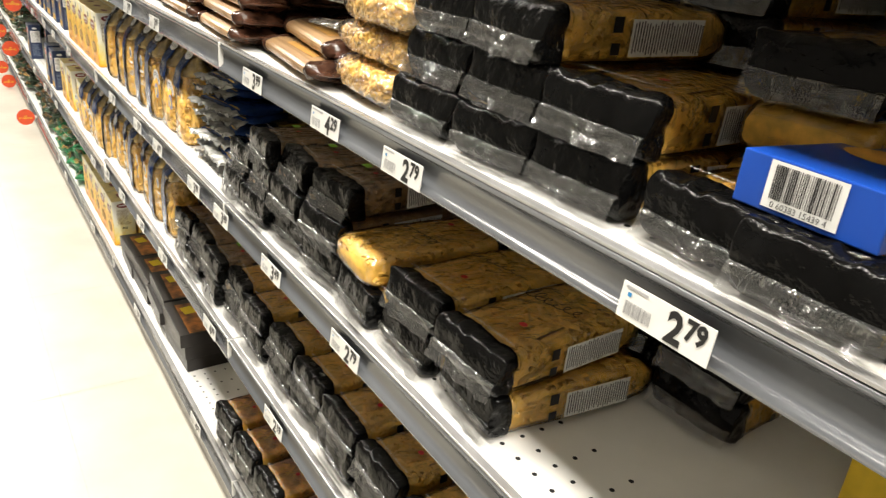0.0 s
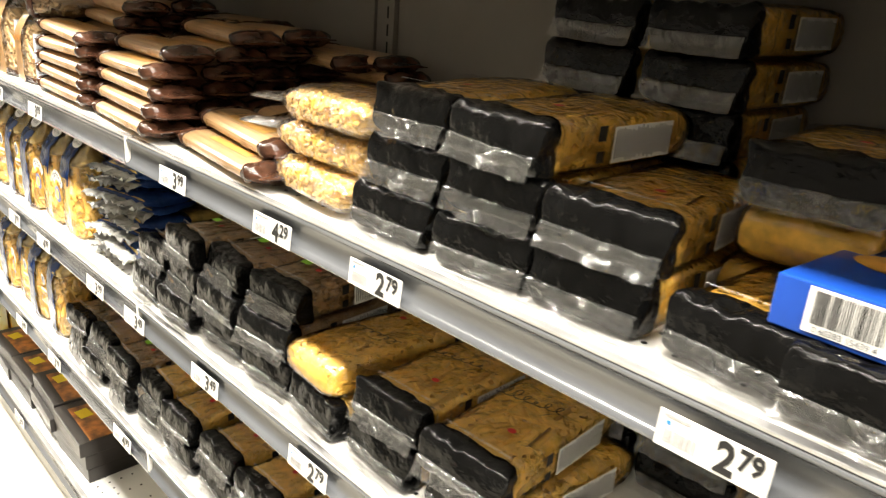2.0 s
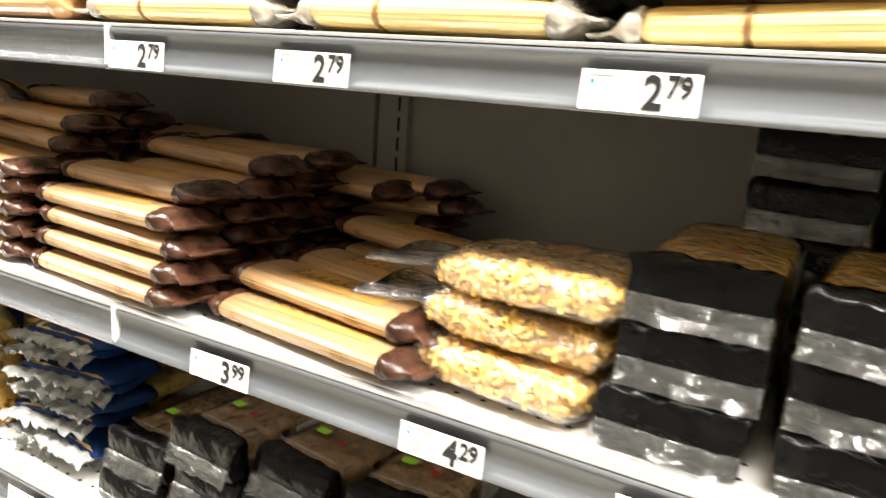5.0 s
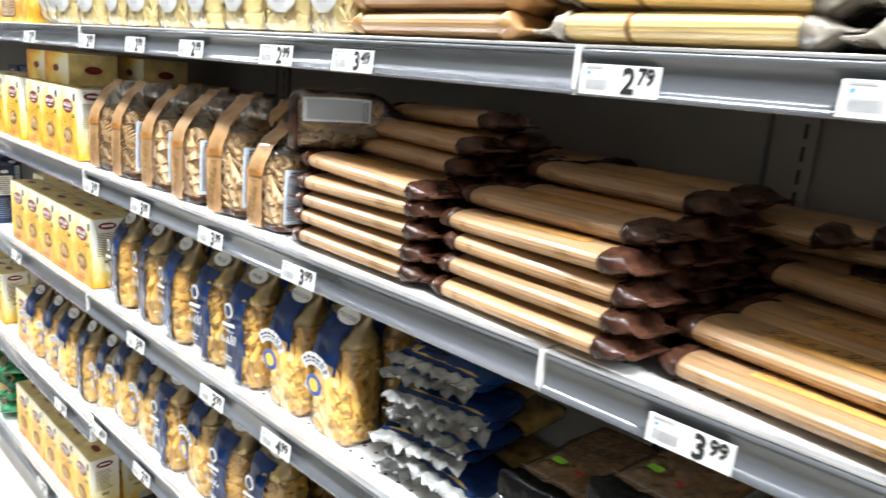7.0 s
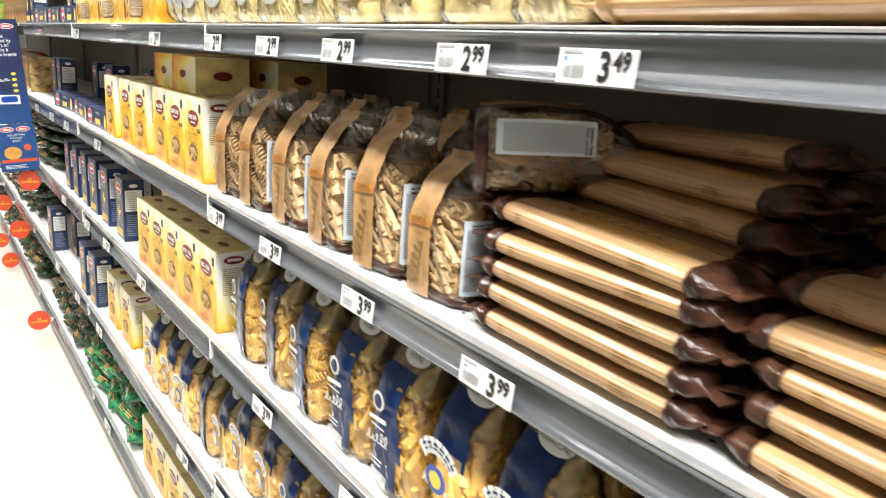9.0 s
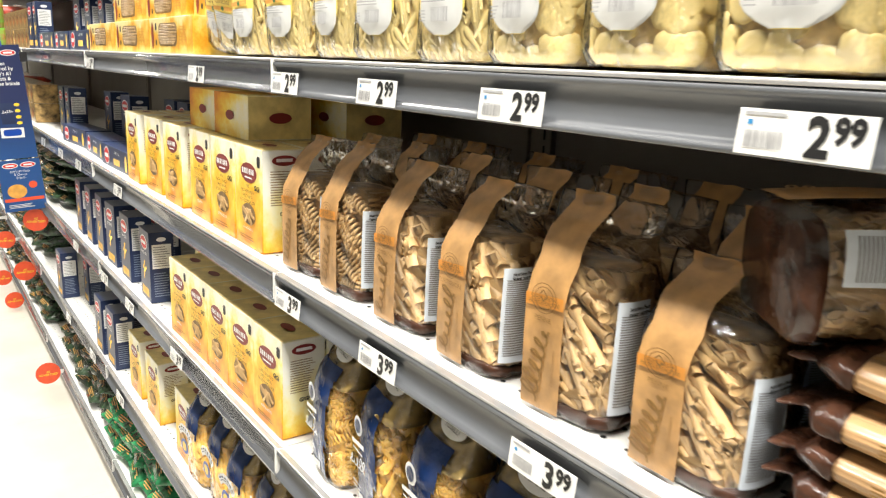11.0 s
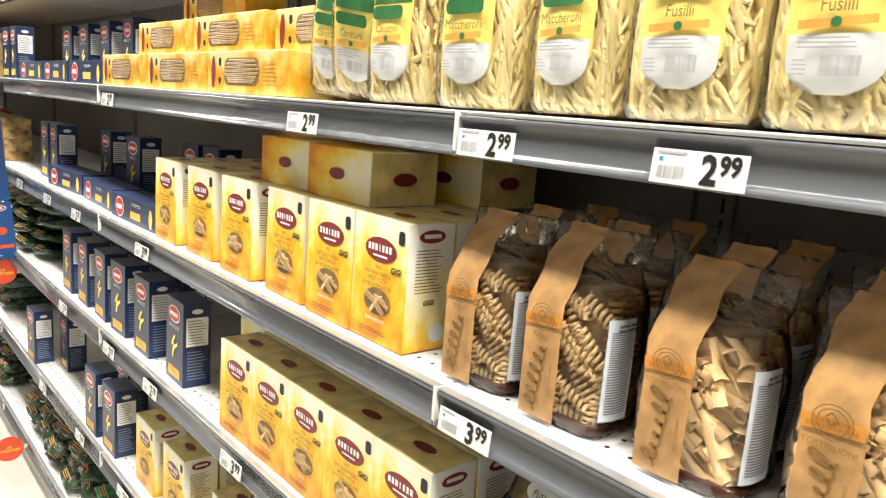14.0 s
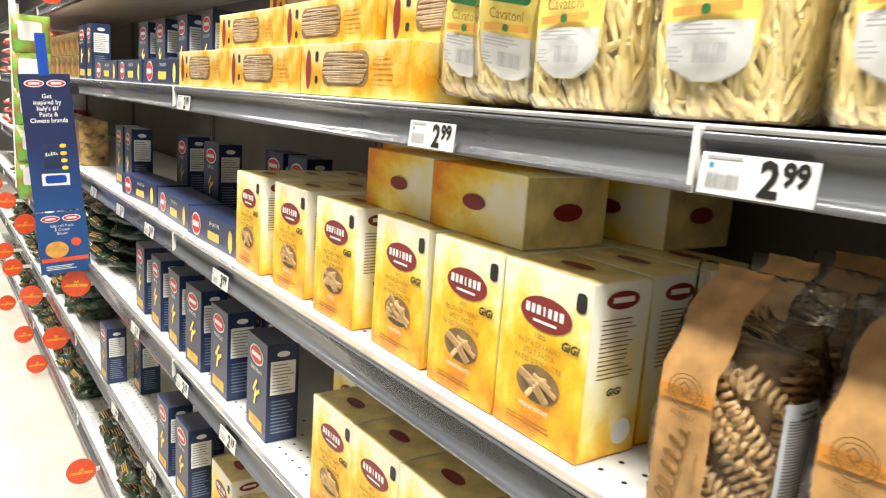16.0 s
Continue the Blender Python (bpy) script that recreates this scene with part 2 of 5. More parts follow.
# ---- mesh helpers ----
def link(name, me, material, parent, label=""):
    ob = new(name, me)
    if not me.materials:
        me.materials.append(material)
    if parent is not None:
        ob.parent = parent
    if label:
        ob["label"] = label
    return ob


def part(name, bm, material, parent, label="", smooth=True):
    me = bpy.data.meshes.new(name)
    bm.to_mesh(me)
    bm.free()
    if smooth:
        for p in me.polygons:
            p.use_smooth = True
    return link(name, me, material, parent, label)


def raw_part(name, vf, material, parent, label="", smooth=True):
    me = bpy.data.meshes.new(name)
    used = sorted({i for f in vf[1] for i in f})
    at = {i: k for k, i in enumerate(used)}
    me.from_pydata([vf[0][i] for i in used], [], [tuple(at[i] for i in f) for f in vf[1]])
    if smooth:
        for p in me.polygons:
            p.use_smooth = True
    return link(name, me, material, parent, label)


def thing(name, label, category, group="", kind=""):
    return tagged(new(name), label, category, group, kind)


def put(proto, poses):
    """Place a finished thing and its copies."""
    made = [proto]
    for m in poses[1:]:
        made.append(copy_thing(proto, m))
    proto.matrix_basis = poses[0]
    return made


def box(bm, x0, x1, y0, y1, z0, z1, bevel=0.0, m=None):
    r = bmesh.ops.create_cube(bm, size=1)
    vs = r["verts"]
    for v in vs:
        v.co = Vector(((x0 + x1) / 2 + v.co.x * (x1 - x0), (y0 + y1) / 2 + v.co.y * (y1 - y0), (z0 + z1) / 2 + v.co.z * (z1 - z0)))
        if m is not None:
            v.co = m @ v.co
    if bevel:
        es = list({e for v in vs for e in v.link_edges})
        bmesh.ops.bevel(bm, geom=es, offset=bevel, segments=2, affect="EDGES", profile=0.5)
    return bm


def box_part(name, dims, material, parent, bevel=0.001, label=""):
    return part(name, box(bmesh.new(), *dims, bevel), material, parent, label, smooth=False)


FRONT = Matrix(((0, 0, -1, 0), (-1, 0, 0, 0), (0, 1, 0, 0), (0, 0, 0, 1)))
SIDE = Matrix(((1, 0, 0, 0), (0, 0, -1, 0), (0, 1, 0, 0), (0, 0, 0, 1)))
LEFT = Matrix(((-1, 0, 0, 0), (0, 0, 1, 0), (0, 1, 0, 0), (0, 0, 0, 1)))
TOP = Matrix(((0, 1, 0, 0), (-1, 0, 0, 0), (0, 0, 1, 0), (0, 0, 0, 1)))


def on(face, x=0, y=0, z=0):
    return Matrix.Translation((x, y, z)) @ face


def rect(bm, m, cx, cy, w, h, lift=0.0004, turn=0.0):
    r = Matrix.Rotation(radians(turn), 4, "Z")
    c = Matrix.Translation((cx, cy, lift)) @ r
    bm.faces.new([bm.verts.new(m @ c @ Vector((sx * w / 2, sy * h / 2, 0))) for sx, sy in ((-1, -1), (1, -1), (1, 1), (-1, 1))])


def oval(bm, m, cx, cy, a, b, lift=0.0004, n=28):
    bm.faces.new([bm.verts.new(m @ Vector((cx + a * math.cos(2 * math.pi * i / n), cy + b * math.sin(2 * math.pi * i / n), lift))) for i in range(n)])


def rounded(bm, m, cx, cy, w, h, r, lift=0.0004):
    pts = []
    for sx, sy, a0 in ((1, 1, 0), (-1, 1, 90), (-1, -1, 180), (1, -1, 270)):
        for k in range(5):
            a = radians(a0 + k * 22.5)
            pts.append(bm.verts.new(m @ Vector((cx + sx * (w / 2 - r) + r * math.cos(a), cy + sy * (h / 2 - r) + r * math.sin(a), lift))))
    bm.faces.new(pts)


def lines(bm, m, cx, cy, w, h, count, seed=0, thick=0.45, lift=0.0008):
    """Small print that cannot be read, as bars."""
    rnd = random.Random(seed)
    for i in range(count):
        k = rnd.uniform(0.6, 1.0)
        rect(bm, m, cx - w * (1 - k) / 2, cy + h / 2 - (i + 0.5) * h / count, w * k, h / count * thick, lift)


def barcode(bm, m, cx, cy, w, h, seed=1, lift=0.0008, count=22):
    rnd = random.Random(seed)
    for i in range(count):
        rect(bm, m, cx - w / 2 + (i + 0.5) * w / count, cy, w / count * rnd.uniform(0.25, 0.85), h, lift)


WORDS = {}


def words(name, text, size, material, parent, m, x=0.0, y=0.0, lift=0.0009, align="CENTER", shear=0.0, squeeze=1.0, turn=0.0, line=1.0, bold=0.0):
    key = (text, size, align, shear, material.name, line, bold)
    if key not in WORDS:
        cu = bpy.data.curves.new("writing", "FONT")
        cu.body, cu.size, cu.align_x, cu.shear, cu.space_line, cu.offset = text, size, align, shear, line, bold
        cu.resolution_u = 2
        tmp = bpy.data.objects.new("writing", cu)
        scene.collection.objects.link(tmp)
        bpy.context.view_layer.update()
        me = bpy.data.meshes.new_from_object(tmp.evaluated_get(bpy.context.evaluated_depsgraph_get()))
        bpy.data.objects.remove(tmp)
        me.materials.clear()
        me.materials.append(material)
        WORDS[key] = me
    ob = link(name, WORDS[key], material, parent)
    ob.matrix_basis = m @ Matrix.Translation((x, y, lift)) @ Matrix.Rotation(radians(turn), 4, "Z") @ Matrix.Diagonal((squeeze, 1, 1, 1))
    return ob


def scrawl(bm, m, pts, width, lift=0.0012):
    """A handwritten stroke as a thin ribbon."""
    for (x0, y0), (x1, y1) in zip(pts, pts[1:]):
        d = Vector((x1 - x0, y1 - y0))
        if d.length == 0:
            continue
        q = Vector((-d.y, d.x)).normalized() * width / 2
        bm.faces.new([bm.verts.new(m @ Vector((x, y, lift))) for x, y in ((x0 - q.x, y0 - q.y), (x1 - q.x, y1 - q.y), (x1 + q.x, y1 + q.y), (x0 + q.x, y0 + q.y))])


def stroke(cx, cy, w, h, seed, loops=5, turn=0.0):
    """Points of a flowing handwritten line of loops."""
    rnd = random.Random(seed)
    tall = [rnd.choice((0.35, 0.4, 0.5, 1.0)) for _ in range(loops + 2)]
    tall[0] = 1.0
    n, pts = 14, []
    c, s = math.cos(radians(turn)), math.sin(radians(turn))
    for i in range(loops * n + 1):
        a = i / n * 2 * math.pi
        k = i / n
        t0, t1 = tall[int(k)], tall[int(k) + 1]
        amp = h / 2 * (t0 + (t1 - t0) * (k - int(k)))
        up = 0.5 - 0.5 * math.cos(a)
        x = -w / 2 + w * k / loops + w / loops * 0.55 * math.sin(a) * (0.4 + amp / h) + up * amp * 0.5
        y = -h * 0.3 + up * amp * 1.9
        pts.append((cx + x * c - y * s, cy + x * s + y * c))
    return pts


def loft(secs, n=28, amp=0.0, freq=30.0, seed=0, turn=None, ripple=0.0, waves=0, crease=0.0):
    """A closed body through rounded cross-sections (z, depth, width, power, shift x, shift y)."""
    verts, faces = [], []
    for i, s in enumerate(secs):
        z, d, w, p = s[:4]
        ox, oy = (s[4], s[5]) if len(s) > 4 else (0, 0)
        for k in range(n):
            a = 2 * math.pi * k / n
            c, sn = math.cos(a), math.sin(a)
            r = (abs(c) ** p + abs(sn) ** p) ** (-1 / p)
            q = Vector((ox + d / 2 * r * c, oy + w / 2 * r * sn, z))
            if amp:
                q += Vector((noise.noise(q * freq + Vector((seed, 0, 0))), noise.noise(q * freq + Vector((0, seed + 7, 0))), noise.noise(q * freq + Vector((0, 3, seed))) * 0.6)) * amp
            if crease:
                p1, p2 = q * 48 + Vector((seed, 2, 0)), q * 120 + Vector((0, seed, 5))
                lift = crease * (0.6 - 2.2 * abs(noise.noise(p1))) + crease * 0.4 * (0.5 - 2 * abs(noise.noise(p2)))
                q += Vector((c, sn, 0)) * lift + Vector((0, 0, 1)) * crease * noise.noise(p1 + Vector((9, 9, 9)))
            if ripple:
                q += Vector((c, sn, 0)) * ripple * math.cos(a * waves)
            verts.append(q)
    m = len(secs)
    for i in range(m - 1):
        for k in range(n):
            faces.append((i * n + k, i * n + (k + 1) % n, (i + 1) * n + (k + 1) % n, (i + 1) * n + k))
    faces.append(tuple(range(n - 1, -1, -1)))
    faces.append(tuple((m - 1) * n + k for k in range(n)))
    if turn is not None:
        verts = [turn @ v for v in verts]
    return verts, faces


def dense(secs, k=3):
    """The same sections with k steps between each pair."""
    full = [tuple(c) + (0, 0) if len(c) == 4 else tuple(c) for c in secs]
    out = []
    for a, b in zip(full, full[1:]):
        out += [tuple(p + (q - p) * i / k for p, q in zip(a, b)) for i in range(k)]
    return out + [full[-1]]


def within(secs, turn=None, gap=0.0015):
    """A function that presses a point back inside a lofted bag."""
    back = turn.inverted() if turn is not None else None
    zs, ds, ws, pw = ([c[i] for c in secs] for i in range(4))

    def press(q):
        q = back @ q if back is not None else q.copy()
        q.z = min(max(q.z, zs[0] + gap), zs[-1] - gap)
        i = 1
        while zs[i] < q.z:
            i += 1
        f = (q.z - zs[i - 1]) / (zs[i] - zs[i - 1])
        a = (ds[i - 1] + (ds[i] - ds[i - 1]) * f) / 2 - gap
        b = (ws[i - 1] + (ws[i] - ws[i - 1]) * f) / 2 - gap
        p = pw[i]
        r = (abs(q.x / a) ** p + abs(q.y / b) ** p) ** (1 / p)
        if r > 1:
            q.x, q.y = q.x / r, q.y / r
        return turn @ q if turn is not None else q
    return press


ALONG_X = Matrix.Rotation(radians(90), 4, "Y") @ Matrix.Rotation(radians(0), 4, "Z")
ALONG_Y = Matrix.Rotation(radians(-90), 4, "X")


def shape_of(kind, rnd):
    """One piece of pasta about the origin, along x."""
    v, f = [], []

    def tube(path, r0, r1, n=7, hollow=True):
        base = len(v)
        for (c, t) in path:
            u = Vector((0, 0, 1)).cross(t)
            u = u.normalized() if u.length > 1e-5 else Vector((0, 1, 0))
            w = t.cross(u).normalized()
            for k in range(n):
                a = 2 * math.pi * k / n
                v.append(c + (u * math.cos(a) + w * math.sin(a)) * r0)
        m = len(path)
        for i in range(m - 1):
            for k in range(n):
                f.append((base + i * n + k, base + i * n + (k + 1) % n, base + (i + 1) * n + (k + 1) % n, base + (i + 1) * n + k))
        if hollow:
            for e, (c, t) in ((0, path[0]), (m - 1, path[-1])):
                b2 = len(v)
                inward = path[1][0] - path[0][0] if e == 0 else path[-2][0] - path[-1][0]
                inward = inward.normalized()
                for k in range(n):
                    v.append(c + (v[base + e * n + k] - c) * 0.68)
                for k in range(n):
                    v.append(c + (v[base + e * n + k] - c) * 0.6 + inward * r0 * 1.3)
                for k in range(n):
                    k2 = (k + 1) % n
                    f.append((base + e * n + k, base + e * n + k2, b2 + k2, b2 + k))
                    f.append((b2 + k, b2 + k2, b2 + n + k2, b2 + n + k))
                f.append(tuple(b2 + n + k for k in range(n)))
        else:
            f.append(tuple(base + k for k in range(n)))
            f.append(tuple(base + (m - 1) * n + k for k in range(n)))

    X = Vector((1, 0, 0))
    if kind == "penne":
        h = rnd.uniform(0.016, 0.021)
        tube([(Vector((-h, 0, 0)), X), (Vector((h, 0, 0)), X)], 0.0042, 0, 8)
    elif kind == "rigatoni":
        h = rnd.uniform(0.019, 0.023)
        tube([(Vector((-h, 0, 0)), X), (Vector((h, 0, 0)), X)], 0.0062, 0, 10)
    elif kind == "elbow":
        R, path = 0.0062, []
        for i in range(5):
            a = -1.3 + 2.6 * i / 4
            path.append((Vector((R * math.sin(a), R * math.cos(a) - R, 0)), Vector((math.cos(a), -math.sin(a), 0))))
        tube(path, 0.0027, 0, 6)
    elif kind == "strand":
        h, bend = rnd.uniform(0.02, 0.03), rnd.uniform(-0.004, 0.004)
        path = [(Vector((h * s, bend * (1 - s * s), 0)), X) for s in (-1, -0.4, 0.3, 1)]
        tube(path, 0.0032, 0, 6, hollow=False)
        n = 6
        for i in list(range(n)) + list(range(3 * n, 4 * n)):
            c = path[0 if i < n else 3][0]
            v[i] = c + (v[i] - c) * 0.35
    elif kind == "disc":
        R, n = rnd.uniform(0.009, 0.012), 10
        for r, z in ((0.9, -0.002), (1.0, 0.0005), (0.92, 0.0025), (0.66, 0.0048), (0.3, 0.006)):
            for k in range(n):
                a = 2 * math.pi * k / n
                v.append(Vector((R * r * math.cos(a), R * r * 0.78 * math.sin(a), z)))
        for ring in range(4):
            for k in range(n):
                f.append((ring * n + k, ring * n + (k + 1) % n, (ring + 1) * n + (k + 1) % n, (ring + 1) * n + k))
        f.append(tuple(4 * n + k for k in range(n)))
    elif kind == "fusilli":
        L, turns, n = rnd.uniform(0.030, 0.037), 7, 56
        path = []
        for i in range(n + 1):
            a = 2 * math.pi * turns * i / n
            path.append((Vector((-L / 2 + L * i / n, 0.0046 * math.cos(a), 0.0046 * math.sin(a))), Vector((0.2, -math.sin(a), math.cos(a))).normalized()))
        tube(path, 0.0017, 0, 5, hollow=False)
    return v, f


def scatter(body, kind, count, seed, sink=0.3, keep=None, size=1.0, along=None, inside=None):
    """Pieces of pasta lying against the wall of a bag's body."""
    rnd = random.Random(seed)
    verts, faces = body
    tris, areas = [], []
    for f in faces:
        if len(f) == 4:
            a, b, c, d = (Vector(verts[i]) for i in f)
            nrm = (b - a).cross(d - a) + (d - c).cross(b - c)
            ar = nrm.length
            if ar > 1e-9:
                tris.append((a, b, c, d, nrm.normalized()))
                areas.append(ar)
    V, Fc = [], []
    shapes = [shape_of(kind, rnd) for _ in range(5)]
    centre = sum((Vector(v) for v in verts), Vector()) / len(verts)
    low = [min(v[i] for v in verts) + 0.0012 for i in range(3)]
    high = [max(v[i] for v in verts) - 0.0012 for i in range(3)]
    tries = 0
    got = 0
    while got < count and tries < count * 8:
        tries += 1
        a, b, c, d, nrm = rnd.choices(tris, areas)[0]
        s, t = rnd.random(), rnd.random()
        p = a.lerp(b, s).lerp(d.lerp(c, s), t)
        if keep and not keep(p):
            continue
        got += 1
        if nrm.dot(p - centre) < 0:
            nrm = -nrm
        tan = Vector((rnd.gauss(0, 1), rnd.gauss(0, 1), rnd.gauss(0, 1)))
        if along is not None:
            tan = Vector(along) + tan * 0.34
        tan = (tan - nrm * tan.dot(nrm)).normalized()
        bi = nrm.cross(tan)
        m = Matrix((tan, bi, nrm)).transposed()
        roll = Matrix.Rotation(rnd.uniform(0, 6.28), 3, "X") if kind not in ("disc", "elbow") else Matrix.Rotation(rnd.uniform(-0.5, 0.5), 3, "X")
        m = m @ roll
        sh = rnd.choice(shapes)
        base = len(V)
        off = p - nrm * (0.0045 * sink * 2 + rnd.uniform(0, 0.003))
        for q in sh[0]:
            q = m @ q * size + off
            V.append(inside(q) if inside else Vector(min(max(q[i], low[i]), high[i]) for i in range(3)))
        Fc.extend(tuple(base + i for i in f) for f in sh[1])
    return V, Fc


# ---- setting: floor, ceiling, walls ----
Y0, Y1 = -3.66, 7.32
box_part("floor", (-2.6, 0.9, -6.0, 14.0, -0.1, 0.0), WHITE_PAINT, None, 0)
bpy.data.objects["floor"].data.materials.clear()
FLOOR = mat("polished_floor_tile", (0.60, 0.565, 0.49), 0.3, vary=0.05, scale=5, bump=0.02, bscale=30)
bpy.data.objects["floor"].data.materials.append(FLOOR)
tagged(bpy.data.objects["floor"], "polished cream vinyl floor of the aisle", "floor", kind="structure")
SEAM = mat("floor_seam", (0.55, 0.51, 0.44), 0.4)
bm = bmesh.new()
for i in range(28):
    rect(bm, Matrix.Identity(4), -1.3, -3.0 + i * 0.61, 2.58, 0.002, 0.0006)
for i in range(5):
    rect(bm, Matrix.Identity(4), -0.25 - i * 0.61, 4.0, 0.002, 19.9, 0.0011)
part("seams", bm, SEAM, bpy.data.objects["floor"], smooth=False)
tagged(box_part("ceiling", (-2.6, 0.9, -6.0, 14.0, 3.2, 3.3), CEIL, None, 0), "white tiled store ceiling", "ceiling", kind="structure")
# Walls added out of view; the west one stands for the opposite shelving.
for nm, d in (("wall_west", (-2.7, -2.6, -6.0, 14.0, 0, 3.2)), ("wall_east", (0.9, 1.0, -6.0, 14.0, 0, 3.2)),
              ("wall_south", (-2.6, 0.9, -6.1, -6.0, 0, 3.2)), ("wall_north", (-2.6, 0.9, 14.0, 14.1, 0, 3.2))):
    tagged(box_part(nm, d, WALL, None, 0), "plain unseen wall closing off the aisle", "wall", kind="structure")
lampt = thing("ceiling_light", "white fluorescent ceiling light over the aisle", "ceiling light", "lights over the aisle")
box_part("housing", (-0.2, 0.2, -0.32, 0.32, 0.0, 0.12), CEIL, lampt, 0.004)
for tx in (-0.12, -0.04, 0.04, 0.12):
    raw_part("tube", loft([(-0.29, 0.026, 0.026, 2), (0.29, 0.026, 0.026, 2)], n=10, turn=Matrix.Translation((tx, 0, -0.016)) @ ALONG_Y), TUBE, lampt)
put(lampt, [pose(LAMP_X, ly, 3.08 - 0.002) for ly in LAMPS])

# ---- gondola: back, uprights, shelves with price rails ----
LEVELS = {"U": 1.310, "M": 1.018, "L": 0.744, "F": 0.467, "B": 0.128}
DEPTH = 0.46


def shelf_top(lv, y):
    """the fourth shelf hangs one notch lower in the far bays"""
    return 0.430 if lv == "F" and y > 1.215 else LEVELS[lv]


gond = thing("gondola_back", "beige steel back panels of the shelving run", "shelving", kind="structure")
JOINTS = [-3.66 + 1.22 * i for i in range(10)]
for y in JOINTS[:-1]:
    box_part("panel", (DEPTH, DEPTH + 0.02, y + 0.004, y + 1.216, 0.0, 2.1), BACK, gond, 0.001)
for y in JOINTS:
    up = box_part("upright", (DEPTH - 0.012, DEPTH + 0.0, y - 0.05 - 0.015, y - 0.05 + 0.015, 0.0, 2.1), BACK, gond, 0.001)
    bm = bmesh.new()
    for k in range(62):
        rect(bm, on(FRONT, DEPTH - 0.012, y - 0.05, 0), 0, 0.16 + k * 0.03, 0.005, 0.02, 0.0008)
    part("slot_row", bm, SLOT, up, smooth=False)


def rail_mesh():
    prof = [(0.012, 0.0), (-0.001, 0.0), (-0.004, -0.002), (-0.004, -0.005), (-0.001, -0.007), (0.0, -0.009)]
    prof += [(0.0012, -0.011), (0.0015, -0.018), (0.0013, -0.026), (0.0006, -0.032)]
    prof += [(-0.002, -0.0350), (-0.0065, -0.038), (-0.0065, -0.041), (-0.003, -0.042), (0.012, -0.040)]
    v, f = [], []
    n = len(prof)
    for y in (0.0015, 0.61, 1.2185):
        v += [Vector((x, y, z)) for x, z in prof]
    for i in range(2):
        for k in range(n):
            k2 = (k + 1) % n
            f.append((i * n + k, i * n + k2, (i + 1) * n + k2, (i + 1) * n + k))
    f += [tuple(range(n)), tuple(2 * n + k for k in range(n - 1, -1, -1))]
    return v, f


shelf = thing("shelf", "white steel shelf with a grey price rail along its front", "shelf", "shelves of the run")
box_part("board", (0.006, DEPTH - 0.013, 0.002, 1.218, -0.028, 0.0), WHITE_PAINT, shelf, 0.0015)
rail = raw_part("price_rail", rail_mesh(), RAIL, shelf, "grey plastic price rail")
rail.location.z = -0.004
bm = bmesh.new()
box(bm, -0.0035, 0.010, 0.0015, 1.2185, -0.0042, -0.0012, 0.0008)
part("lip", bm, LIP, shelf, "bright upper lip", smooth=False)
bm = bmesh.new()
box(bm, -0.0046, 0.010, 0.0008, 0.006, -0.046, -0.002, 0.001)
part("end_clip", bm, WHITE_PAINT, shelf, smooth=False)
bm = bmesh.new()
for i in range(46):
    for j in range(4):
        if j < 2 or i % 2:
            oval(bm, Matrix.Identity(4), 0.035 + j * 0.026, 0.03 + i * 0.0255, 0.0028, 0.0028, 0.0005, 8)
tagged(part("perforated_strip", bm, SLOT, shelf, smooth=False), kind="stuff")
poses = []
for lv, z in LEVELS.items():
    for y in JOINTS[:-1]:
        if lv != "B":
            poses.append(pose(0, y, shelf_top(lv, y)))
for y in JOINTS[:-1]:
    poses.append(pose(0.06, y, 1.62))
for y in JOINTS[:-1]:
    poses.append(pose(0, y, LEVELS["B"]))
put(shelf, poses)
kick = thing("kick_plate", "grey steel kick plate under the bottom shelf", "kick plate", "kick plates", "structure")
box_part("plate", (0.012, 0.03, 0.002, 1.218, 0.0, 0.095), STEEL, kick, 0.001)
put(kick, [pose(0, y, 0) for y in JOINTS[:-1]])


# ---- price tags ----
def price_tag(big, small, seed):
    t = thing("price_tag", "white shelf price tag reading %s.%s" % (big, small), "price tag", "price tags")
    box_part("card", (-0.0006, 0.0006, -0.039, 0.039, -0.0132, 0.0132), CARD, t, 0.0002)
    f = on(FRONT, -0.0007)
    words("dollar_figure", big, 0.030, INK, t, f, 0.010, -0.0100, lift=0.0004, align="CENTER", squeeze=0.88, bold=0.0011)
    words("cent_figure", small, 0.0195, INK, t, f, 0.0262, -0.0022, lift=0.0004, align="CENTER", squeeze=0.86, bold=0.0008)
    bm = bmesh.new()
    barcode(bm, f, -0.0215, -0.004, 0.024, 0.010, seed, 0.0004, 30)
    lines(bm, f, -0.02, 0.0105, 0.03, 0.003, 1, seed, 0.6, 0.0004)
    tagged(part("barcode", bm, INK_FAINT, t, smooth=False), kind="stuff")
    bm = bmesh.new()
    rect(bm, f, -0.031, 0.0055, 0.0032, 0.003, 0.0004)
    part("mark", bm, INK_BLUE, t, smooth=False)
    return t


